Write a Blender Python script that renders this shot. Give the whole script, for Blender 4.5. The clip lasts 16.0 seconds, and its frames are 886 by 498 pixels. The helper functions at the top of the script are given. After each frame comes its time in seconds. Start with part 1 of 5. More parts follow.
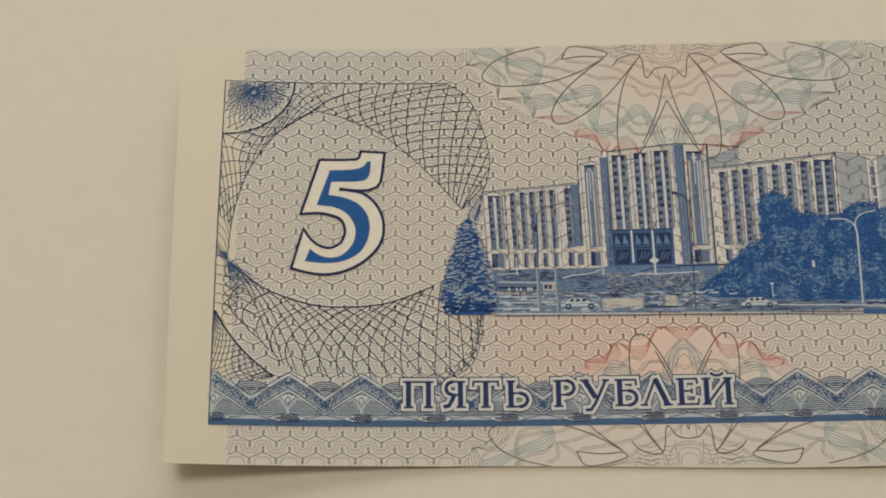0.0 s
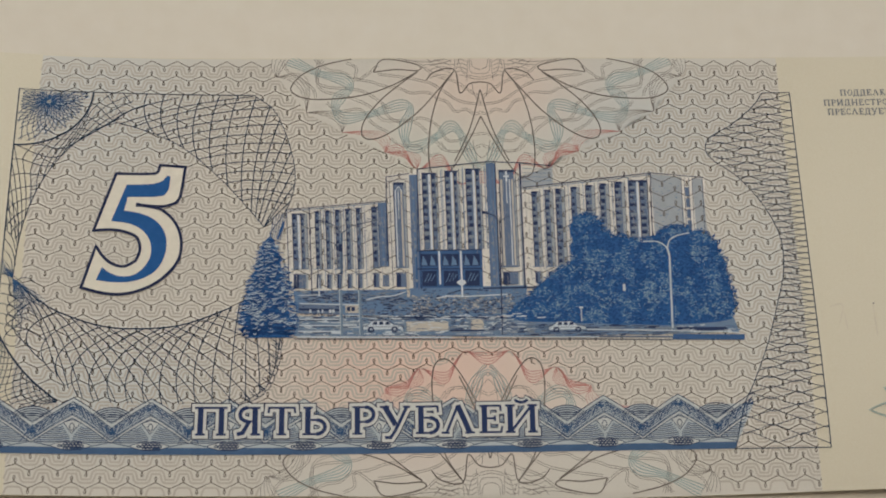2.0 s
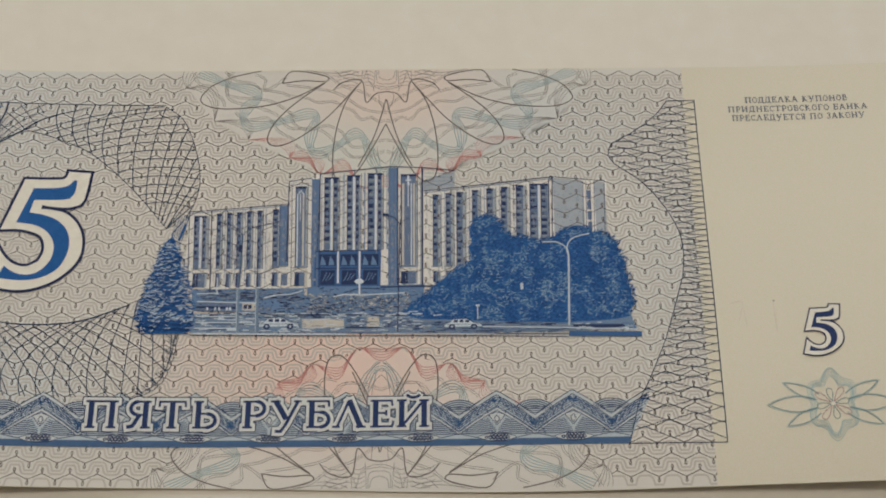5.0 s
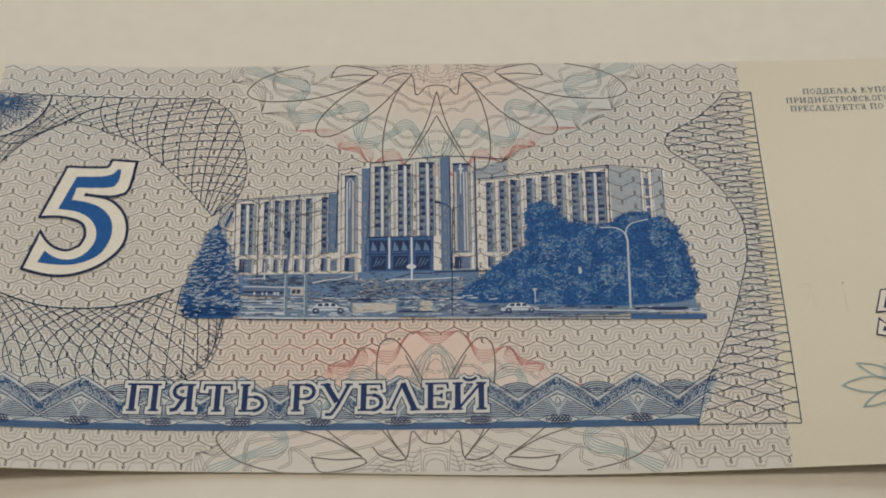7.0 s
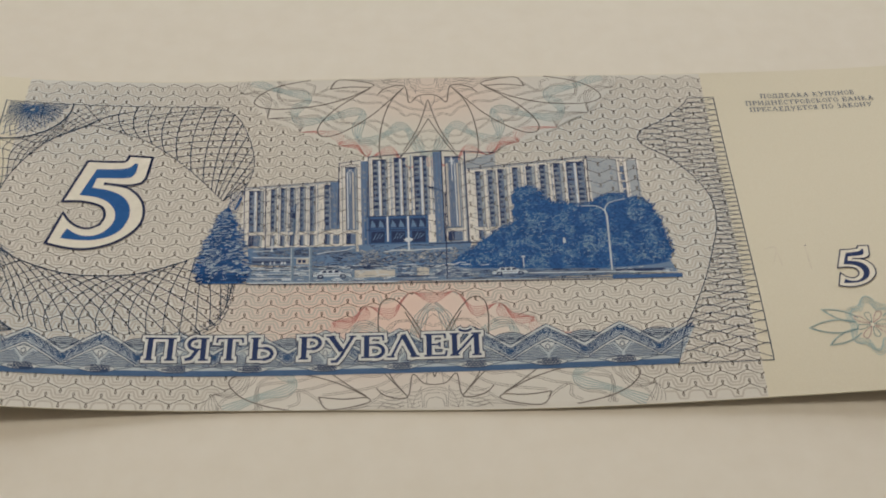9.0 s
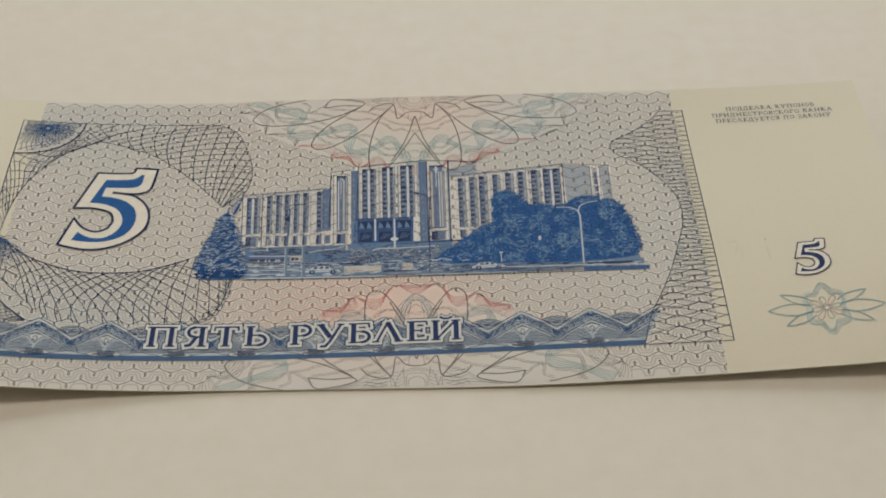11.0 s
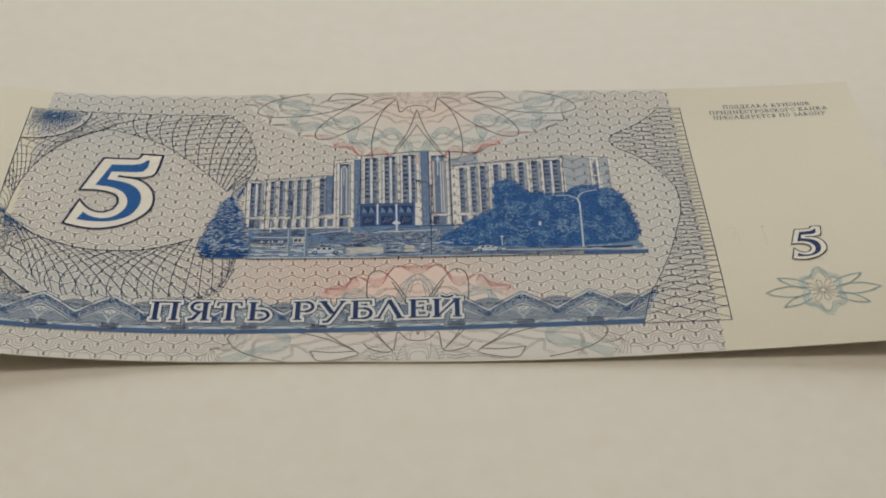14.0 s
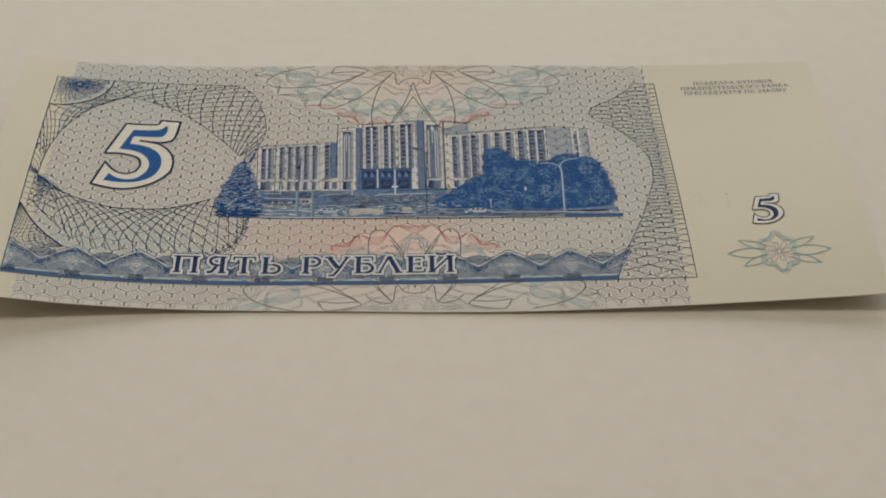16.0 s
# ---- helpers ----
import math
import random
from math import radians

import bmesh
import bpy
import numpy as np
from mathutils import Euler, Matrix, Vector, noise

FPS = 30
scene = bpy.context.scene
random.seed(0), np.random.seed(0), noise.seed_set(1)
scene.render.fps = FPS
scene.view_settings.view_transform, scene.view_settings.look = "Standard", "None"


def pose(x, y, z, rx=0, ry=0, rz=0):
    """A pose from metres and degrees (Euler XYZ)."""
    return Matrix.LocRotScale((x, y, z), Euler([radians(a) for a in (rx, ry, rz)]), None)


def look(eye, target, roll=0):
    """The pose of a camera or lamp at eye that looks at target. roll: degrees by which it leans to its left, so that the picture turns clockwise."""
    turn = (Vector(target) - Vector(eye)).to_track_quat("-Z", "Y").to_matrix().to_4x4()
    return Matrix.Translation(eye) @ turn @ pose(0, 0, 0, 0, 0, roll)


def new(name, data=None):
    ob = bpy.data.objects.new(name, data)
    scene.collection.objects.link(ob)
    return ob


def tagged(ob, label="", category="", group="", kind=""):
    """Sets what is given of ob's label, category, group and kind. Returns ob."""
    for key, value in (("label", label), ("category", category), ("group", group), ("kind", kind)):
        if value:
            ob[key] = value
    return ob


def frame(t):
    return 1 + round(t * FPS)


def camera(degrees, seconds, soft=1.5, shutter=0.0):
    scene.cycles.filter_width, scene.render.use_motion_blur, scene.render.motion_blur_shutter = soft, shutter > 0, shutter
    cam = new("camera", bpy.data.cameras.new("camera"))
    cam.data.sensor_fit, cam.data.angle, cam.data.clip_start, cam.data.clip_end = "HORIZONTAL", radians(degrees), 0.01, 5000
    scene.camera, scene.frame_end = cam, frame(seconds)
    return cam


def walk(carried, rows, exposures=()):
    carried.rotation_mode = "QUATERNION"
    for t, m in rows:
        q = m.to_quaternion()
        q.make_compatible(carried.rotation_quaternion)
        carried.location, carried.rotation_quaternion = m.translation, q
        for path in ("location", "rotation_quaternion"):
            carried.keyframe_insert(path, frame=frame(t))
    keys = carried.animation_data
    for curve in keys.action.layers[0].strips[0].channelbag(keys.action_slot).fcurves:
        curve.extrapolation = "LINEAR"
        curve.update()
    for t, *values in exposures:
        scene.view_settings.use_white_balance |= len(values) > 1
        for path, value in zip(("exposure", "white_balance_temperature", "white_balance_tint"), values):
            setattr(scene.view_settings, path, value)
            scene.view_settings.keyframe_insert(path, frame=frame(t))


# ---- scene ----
# Camera
EXPOSURES = [(0.0, -0.93, 6700, 10), (1.5, -0.97, 6400, 10), (6.0, -0.93, 6220, 10), (8.5, -0.94, 6400, 10), (12.0, -0.95, 6230, 9), (15.5, -0.94, 6180, 9), (16.0, -1.11, 6260, 9)]
cam = camera(34.485, 16.0, soft=1.95)
walk(cam, [
    (0.0, pose(0.03115, -0.09030, 0.17371, 19.511, 1.750, -0.436)),
    (0.5, pose(0.03299, -0.08605, 0.17106, 18.875, 1.305, -0.569)),
    (1.0, pose(0.03428, -0.08582, 0.16854, 18.782, -0.735, -0.839)),
    (1.5, pose(0.03889, -0.08579, 0.16859, 19.473, -1.197, -1.213)),
    (2.0, pose(0.04590, -0.08569, 0.16826, 19.453, -1.441, -0.960)),
    (2.5, pose(0.05298, -0.08615, 0.16957, 19.518, -1.298, -0.765)),
    (3.0, pose(0.06059, -0.08981, 0.16793, 20.628, -0.653, -0.234)),
    (3.2, pose(0.06278, -0.08934, 0.16881, 20.313, -0.890, -0.144)),
    (5.3, pose(0.06605, -0.10529, 0.16048, 26.086, 1.268, -0.012)),
    (5.5, pose(0.06527, -0.10630, 0.15973, 26.396, 1.488, 0.115)),
    (6.0, pose(0.06427, -0.11253, 0.15604, 29.094, 1.703, -0.020)),
    (6.5, pose(0.06157, -0.11594, 0.15302, 30.972, 0.641, -0.174)),
    (7.0, pose(0.06002, -0.11901, 0.14683, 31.730, 1.126, 0.006)),
    (7.5, pose(0.05786, -0.12387, 0.14110, 33.470, 1.539, 0.114)),
    (8.0, pose(0.05118, -0.14425, 0.14641, 34.522, 0.994, -0.160)),
    (8.5, pose(0.05264, -0.14690, 0.14242, 38.092, 0.904, -1.736)),
    (9.0, pose(0.05543, -0.15344, 0.13874, 41.138, 0.265, -1.418)),
    (9.2, pose(0.05663, -0.15445, 0.13849, 42.491, 0.783, -1.315)),
    (11.3, pose(0.06094, -0.17320, 0.14028, 44.875, 1.444, -1.094)),
    (11.5, pose(0.05929, -0.17355, 0.14129, 44.773, 1.018, -0.931)),
    (12.0, pose(0.05799, -0.17585, 0.13937, 45.063, 0.684, -0.538)),
    (12.5, pose(0.05741, -0.17766, 0.13801, 46.114, 0.829, -0.230)),
    (13.0, pose(0.06027, -0.17966, 0.13543, 47.355, 1.239, -0.736)),
    (13.5, pose(0.05982, -0.18045, 0.13338, 47.645, 1.088, -0.791)),
    (14.0, pose(0.05864, -0.18197, 0.13238, 47.778, 0.532, -0.941)),
    (14.5, pose(0.05825, -0.18159, 0.13165, 47.874, -0.061, -1.051)),
    (15.0, pose(0.05799, -0.17928, 0.13089, 47.275, -0.282, -0.971)),
    (15.5, pose(0.05779, -0.17845, 0.13065, 46.329, -0.317, -0.910)),
    (16.0, pose(0.05598, -0.19665, 0.14629, 46.139, -0.532, -1.191)),
], EXPOSURES)

# World and lights: daylight from a window beyond the far side of the table, and an added fill from above
world = bpy.data.worlds.new("world")
scene.world = world
world.use_nodes = True
wn = world.node_tree.nodes
sky = wn.new("ShaderNodeTexSky")
sky.sky_type = "NISHITA"
sky.sun_disc = False
sky.sun_elevation = radians(35)
sky.sun_rotation = radians(20)
world.node_tree.links.new(sky.outputs[0], wn["Background"].inputs[0])
wn["Background"].inputs[1].default_value = 0.1


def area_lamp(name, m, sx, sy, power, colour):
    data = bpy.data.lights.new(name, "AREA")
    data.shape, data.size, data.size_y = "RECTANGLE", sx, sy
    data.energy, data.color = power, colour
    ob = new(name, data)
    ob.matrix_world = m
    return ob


area_lamp("window_light", look((0.15, 1.78, 0.75), (0.05, 0.0, 0.0)), 1.5, 1.2, 46, (0.93, 0.97, 0.96))
# unseen fill just under the ceiling, added without a fixture to light from above
area_lamp("overhead_fill", look((-0.2, 0.35, 1.72), (0.05, 0.0, 0.0)), 0.6, 0.6, 25, (1.0, 0.92, 0.78))

# Lift of the curled paper in millimetres, by powers of place along and across the note
BEND = {(0, 0): -0.001, (1, 0): 0.078, (0, 1): -0.325, (2, 0): 1.921, (1, 1): -0.668, (0, 2): 0.064, (3, 0): -1.814, (2, 1): -0.960, (1, 2): 0.134, (0, 3): 0.392, (4, 0): 1.380, (3, 1): 0.357, (2, 2): -0.793, (1, 3): 0.601}


def lift(x, y):
    """Height of the paper's upper face over the table, in mm."""
    a, b = (x - 50) / 60, (y + 28) / 30
    h = sum(k * a ** i * b ** j for (i, j), k in BEND.items()) - 0.1
    far_edge = 0.4 * math.exp(-((x - 50) / 32) ** 2) * max(0.0, b) ** 4
    return 0.22 + 0.5 * (h + math.sqrt(h * h + 0.02)) + far_edge


def on_paper(x, y, over):
    return (x / 1000, y / 1000, (lift(x, y) + over) / 1000)


LEFT, RIGHT, TOP = -7.9, 123.5, 0.0


def bottom(x):
    """The lower edge of the note, cut with a slight belly."""
    return -57.0 - 0.75 * math.exp(-((x - 72) / 28) ** 2)


# Materials
def principled(name, colour, rough=0.6, metal=0.0, spec=0.5):
    m = bpy.data.materials.new(name)
    m.use_nodes = True
    b = m.node_tree.nodes["Principled BSDF"]
    b.inputs["Base Color"].default_value = (*colour, 1)
    b.inputs["Roughness"].default_value = rough
    b.inputs["Metallic"].default_value = metal
    b.inputs["Specular IOR Level"].default_value = spec
    return m


def mottled(name, colour, other, scale, fine, rough=0.6, bump=0.1, depth=0.0002, spec=0.5):
    """A surface with stains at one scale and grain at another."""
    m = principled(name, colour, rough, 0.0, spec)
    t = m.node_tree
    b = t.nodes["Principled BSDF"]
    co = t.nodes.new("ShaderNodeTexCoord")
    n1, n2 = t.nodes.new("ShaderNodeTexNoise"), t.nodes.new("ShaderNodeTexNoise")
    n1.inputs["Scale"].default_value, n2.inputs["Scale"].default_value = scale, fine
    n1.inputs["Detail"].default_value, n2.inputs["Detail"].default_value = 4, 6
    mx, mul = t.nodes.new("ShaderNodeMix"), t.nodes.new("ShaderNodeMix")
    mx.data_type = mul.data_type = "RGBA"
    mul.blend_type = "OVERLAY"
    mul.inputs[0].default_value = 0.12
    mx.inputs[6].default_value, mx.inputs[7].default_value = (*colour, 1), (*other, 1)
    bp = t.nodes.new("ShaderNodeBump")
    bp.inputs["Strength"].default_value, bp.inputs["Distance"].default_value = bump, depth
    for n in (n1, n2):
        t.links.new(co.outputs["Object"], n.inputs["Vector"])
    t.links.new(n1.outputs[0], mx.inputs[0])
    t.links.new(mx.outputs[2], mul.inputs[6])
    t.links.new(n2.outputs[0], mul.inputs[7])
    t.links.new(mul.outputs[2], b.inputs["Base Color"])
    t.links.new(n2.outputs[0], bp.inputs["Height"])
    t.links.new(bp.outputs[0], b.inputs["Normal"])
    return m


def ink(name, colour):
    """Printing ink, a little uneven where the paper's fibres take it."""
    pale = tuple(min(1, c * 1.25 + 0.012) for c in colour)
    return mottled(name, colour, pale, 900, 7000, 0.8, 0.05, 0.00002, 0.12)


TABLE = mottled("table_laminate", (0.74, 0.69, 0.61), (0.71, 0.66, 0.58), 6, 300, 0.66, 0.03, 0.0001)
PAPER = mottled("banknote_paper", (0.715, 0.665, 0.545), (0.69, 0.64, 0.52), 60, 5000, 0.8, 0.08, 0.00004, 0.3)
WALL = mottled("wall_paint", (0.72, 0.66, 0.58), (0.69, 0.63, 0.55), 3, 80, 0.9)
FLOOR = mottled("floor_boards", (0.30, 0.20, 0.12), (0.24, 0.16, 0.10), 3, 60, 0.5)
PALE = ink("unprinted_paper", (0.76, 0.69, 0.56))
BLUE = ink("blue_ink", (0.017, 0.092, 0.28))
NAVY = ink("navy_ink", (0.016, 0.024, 0.07))


# Mesh helpers
def mesh_object(name, verts, faces, material, parent=None, label="", smooth=False):
    me = bpy.data.meshes.new(name)
    me.from_pydata(verts, [], faces)
    me.validate()
    me.update()
    me.materials.append(material)
    if smooth:
        me.polygons.foreach_set("use_smooth", [True] * len(me.polygons))
    ob = new(name, me)
    ob.parent = parent
    if label:
        tagged(ob, label)
    return ob


def box(name, lo, hi, material, parent=None, bevel=0.0):
    bm = bmesh.new()
    bmesh.ops.create_cube(bm, size=1)
    for v in bm.verts:
        v.co = [lo[i] + (v.co[i] + 0.5) * (hi[i] - lo[i]) for i in range(3)]
    if bevel:
        bmesh.ops.bevel(bm, geom=bm.edges[:], offset=bevel, segments=3, affect="EDGES")
    me = bpy.data.meshes.new(name)
    bm.to_mesh(me)
    bm.free()
    me.materials.append(material)
    ob = new(name, me)
    ob.parent = parent
    return ob


class Print:
    """Ink laid on the paper: strokes and filled shapes in mm of the note, gathered into one mesh."""

    def __init__(self, over):
        self.over, self.verts, self.faces = over, [], []

    def add(self, pts, faces):
        n = len(self.verts)
        self.verts += [on_paper(x, max(bottom(x) + 0.03, min(TOP - 0.03, y - 0.1)), self.over) for x, y in pts]
        self.faces += [tuple(n + i for i in f) for f in faces]

    def stroke(self, pts, width, closed=False, taper=False):
        pts = [p for i, p in enumerate(pts) if i == 0 or math.dist(p, pts[i - 1]) > 1e-5]
        if closed and math.dist(pts[0], pts[-1]) < 1e-5:
            pts = pts[:-1]
        # long straight runs are cut so that they follow the curl
        cut = []
        for i, a in enumerate(pts):
            cut.append(a)
            if i < len(pts) - 1:
                c = pts[i + 1]
                n = int(math.dist(a, c) / 1.3)
                cut += [(a[0] + (c[0] - a[0]) * j / (n + 1), a[1] + (c[1] - a[1]) * j / (n + 1)) for j in range(1, n + 1)]
        pts = cut
        k = len(pts)
        if k < 2:
            return
        left, right = [], []
        for i, (x, y) in enumerate(pts):
            a = pts[i - 1] if i or closed else pts[0]
            b = pts[(i + 1) % k] if i < k - 1 or closed else pts[-1]
            d1 = (x - a[0], y - a[1])
            d2 = (b[0] - x, b[1] - y)
            l1, l2 = math.hypot(*d1) or 1, math.hypot(*d2) or 1
            if d1 == (0, 0):
                l1 = 1
            tx, ty = d1[0] / l1 + d2[0] / l2, d1[1] / l1 + d2[1] / l2
            l = math.hypot(tx, ty)
            if l < 0.3:
                tx, ty, l = d2[0], d2[1], l2
            w = width / 2 * min(1.6, 2 / l if l > 0.3 and d1 != (0, 0) and d2 != (0, 0) else 1)
            if taper:
                w *= 0.35 + 0.65 * math.sin(math.pi * (i + 0.3) / (k - 0.4))
            left.append((x - ty / l * w, y + tx / l * w))
            right.append((x + ty / l * w, y - tx / l * w))
        m = k if closed else k - 1
        self.add(left + right, [(i, i + k, (i + 1) % k + k, (i + 1) % k) for i in range(m)])

    def fill(self, pts, cell=3.0):
        """A filled outline, cut into cells so that it follows the paper."""
        bm = bmesh.new()
        vs = [bm.verts.new((x, y, 0)) for x, y in pts]
        f = bm.faces.new(vs)
        bmesh.ops.triangulate(bm, faces=[f], ngon_method="EAR_CLIP")
        for axis in (0, 1):
            lo, hi = min(p[axis] for p in pts), max(p[axis] for p in pts)
            n = int((hi - lo) / cell)
            for i in range(1, n + 1):
                co, no = [0, 0, 0], [0, 0, 0]
                co[axis], no[axis] = lo + (hi - lo) * i / (n + 1), 1
                bmesh.ops.bisect_plane(bm, geom=bm.verts[:] + bm.edges[:] + bm.faces[:], plane_co=co, plane_no=no)
        bm.verts.index_update()
        self.add([(v.co.x, v.co.y) for v in bm.verts],
                 [tuple(v.index for v in (f.verts if f.normal.z >= 0 else reversed(f.verts))) for f in bm.faces])
        bm.free()

    def rect(self, x0, y0, x1, y1):
        n = max(1, int(abs(y1 - y0) / 1.3))
        ys = [y0 + (y1 - y0) * i / n for i in range(n + 1)]
        self.add([(x, y) for y in ys for x in (x0, x1)], [(2 * i, 2 * i + 1, 2 * i + 3, 2 * i + 2) for i in range(n)])

    def made(self, name, material, parent, label=""):
        return mesh_object(name, self.verts, self.faces, material, parent, label)


def smooth_line(pts, steps=6, closed=False):
    """A curve through the points (Catmull-Rom)."""
    out, k = [], len(pts)
    for i in range(k if closed else k - 1):
        p = [pts[(i + j) % k] if closed else pts[max(0, min(k - 1, i + j))] for j in (-1, 0, 1, 2)]
        for s in range(steps):
            t = s / steps
            out.append(tuple(0.5 * (2 * p[1][c] + (p[2][c] - p[0][c]) * t + (2 * p[0][c] - 5 * p[1][c] + 4 * p[2][c] - p[3][c]) * t * t
                                    + (3 * p[1][c] - p[0][c] - 3 * p[2][c] + p[3][c]) * t ** 3) for c in (0, 1)))
    if not closed:
        out.append(pts[-1])
    return out


def rounded(pts, steps=5):
    """A closed outline with its gentle bends smoothed and its sharp corners kept."""
    k, out, slope = len(pts), [], []
    for i in range(k):
        a, p, b = pts[i - 1], pts[i], pts[(i + 1) % k]
        u, v = (p[0] - a[0], p[1] - a[1]), (b[0] - p[0], b[1] - p[1])
        bend = abs(math.atan2(u[0] * v[1] - u[1] * v[0], u[0] * v[0] + u[1] * v[1]))
        l = math.dist(a, b) or 1
        slope.append(None if bend > 0.75 else ((b[0] - a[0]) / l, (b[1] - a[1]) / l))
    for i in range(k):
        p, q = pts[i], pts[(i + 1) % k]
        l = math.dist(p, q)
        chord = ((q[0] - p[0]) / l, (q[1] - p[1]) / l)
        m0, m1 = slope[i] or chord, slope[(i + 1) % k] or chord
        for s in range(steps):
            t = s / steps
            h = (2 * t ** 3 - 3 * t * t + 1, (t ** 3 - 2 * t * t + t) * l, 3 * t * t - 2 * t ** 3, (t ** 3 - t * t) * l)
            out.append(tuple(h[0] * p[c] + h[1] * m0[c] + h[2] * q[c] + h[3] * m1[c] for c in (0, 1)))
    return out


# Room and table
x0, x1, y0, y1, z0, z1 = -1.6, 1.8, -1.9, 1.8, -0.75, 1.75
floor = tagged(box("floor", (x0, y0, z0 - 0.1), (x1, y1, z0), FLOOR), "plain brown wooden floor under the table", "floor", kind="structure")
tagged(box("ceiling", (x0, y0, z1), (x1, y1, z1 + 0.1), WALL), "plain pale ceiling over the table", "ceiling", kind="structure")
tagged(box("wall_south", (x0, y0 - 0.1, z0), (x1, y0, z1), WALL), "plain cream painted wall", "wall", kind="structure")
tagged(box("wall_west", (x0 - 0.1, y0, z0), (x0, y1, z1), WALL), "plain cream painted wall", "wall", kind="structure")
tagged(box("wall_east", (x1, y0, z0), (x1 + 0.1, y1, z1), WALL), "plain cream painted wall", "wall", kind="structure")
north = tagged(new("wall_north"), "plain cream wall with a window opening", "wall", kind="structure")
for lo, hi in (((x0, z0), (-0.5, z1)), ((1.1, z0), (x1, z1)), ((-0.5, z0), (1.1, 0.1)), ((-0.5, 1.4), (1.1, z1))):
    box("wall_piece", (lo[0], y1, lo[1]), (hi[0], y1 + 0.1, hi[1]), WALL, north)

table = tagged(new("table"), "cream laminate table with a plain smooth top", "table")
box("tabletop", (-0.65, -0.55, -0.03), (0.75, 0.45, 0.0), TABLE, table, 0.002)
for lx in (-0.6, 0.64):
    for ly in (-0.5, 0.34):
        box("leg", (lx, ly, z0), (lx + 0.06, ly + 0.06, -0.03), TABLE, table, 0.003)

# The note
note = tagged(new("banknote"), "blue and cream paper note with curled ends on the table", "banknote")


def paper_sheet():
    nx, ny = 132, 38
    verts, faces = [], []
    for over in (0.0, -0.11):
        for j in range(ny + 1):
            for i in range(nx + 1):
                edge = LEFT + 0.5 - j / ny
                x = edge + (RIGHT - edge) * i / nx
                y = bottom(x) + (TOP - bottom(x)) * j / ny
                verts.append(on_paper(x, y, over))
    n = (nx + 1) * (ny + 1)
    at = lambda i, j: j * (nx + 1) + i
    for j in range(ny):
        for i in range(nx):
            q = (at(i, j), at(i + 1, j), at(i + 1, j + 1), at(i, j + 1))
            faces += [q, tuple(n + k for k in reversed(q))]
    rim = [at(i, 0) for i in range(nx)] + [at(nx, j) for j in range(ny)] + [at(i, ny) for i in range(nx, 0, -1)] + [at(0, j) for j in range(ny, 0, -1)]
    m = len(verts)
    verts += [verts[a] for a in rim] + [verts[a + n] for a in rim]
    k = len(rim)
    faces += [(m + i, m + k + i, m + k + (i + 1) % k, m + (i + 1) % k) for i in range(k)]
    mesh_object("paper_sheet", verts, faces, PAPER, note, smooth=True)


paper_sheet()
PERIOD, ROW, WIDE = 3.187, 2.03, 95.4
MID = 56.3


def along(pts):
    """A function that gives the point at a share s of the line's length."""
    run = [0.0]
    for a, b in zip(pts, pts[1:]):
        run.append(run[-1] + math.dist(a, b))

    def at(s):
        d = max(0.0, min(1.0, s)) * run[-1]
        for i in range(len(pts) - 1):
            if d <= run[i + 1] or i == len(pts) - 2:
                t = (d - run[i]) / max(1e-9, run[i + 1] - run[i])
                return tuple(pts[i][c] + (pts[i + 1][c] - pts[i][c]) * t for c in (0, 1))
    return at


def beside(pts, d):
    """The line moved sideways by d."""
    out = []
    for i, (x, y) in enumerate(pts):
        a, b = pts[max(0, i - 1)], pts[min(len(pts) - 1, i + 1)]
        l = math.dist(a, b) or 1
        out.append((x - (b[1] - a[1]) / l * d, y + (b[0] - a[0]) / l * d))
    return out


def bent(a, c, b, n=14):
    """A curve from a to b, drawn towards c."""
    return [tuple((1 - t) ** 2 * a[i] + 2 * t * (1 - t) * c[i] + t * t * b[i] for i in (0, 1)) for t in (k / n for k in range(n + 1))]


def mirrored(pts):
    return [(2 * MID - x, y) for x, y in pts]


def turned(pts):
    return [(x, -57.2 - y) for x, y in pts]


def arc(cx, cy, rx, ry, a0, a1, n=24):
    return [(cx + rx * math.cos(radians(a0 + (a1 - a0) * i / n)), cy + ry * math.sin(radians(a0 + (a1 - a0) * i / n))) for i in range(n + 1)]


def inside(p, poly):
    hit = False
    for (xa, ya), (xb, yb) in zip(poly, poly[1:] + poly[:1]):
        if (ya > p[1]) != (yb > p[1]) and p[0] < (xb - xa) * (p[1] - ya) / (yb - ya) + xa:
            hit = not hit
    return hit


def net(ink_on, lower, upper, count, slant, width, bow=0.0, ease=1.0):
    """Lines that cross from one edge of a patch to the other, slanting along it."""
    lo, up = along(lower), along(upper)
    k0 = int(-abs(slant) * count) - 1
    for k in range(k0, count - k0 + 1):
        run = []
        for i in range(19):
            t = i / 18
            s = k / count + slant * t ** ease
            if 0 <= s <= 1:
                a, b = lo(s), up(s)
                f = t + bow * math.sin(math.pi * t)
                run.append((a[0] + (b[0] - a[0]) * f, a[1] + (b[1] - a[1]) * f))
        if len(run) > 2:
            ink_on.stroke(run, width)


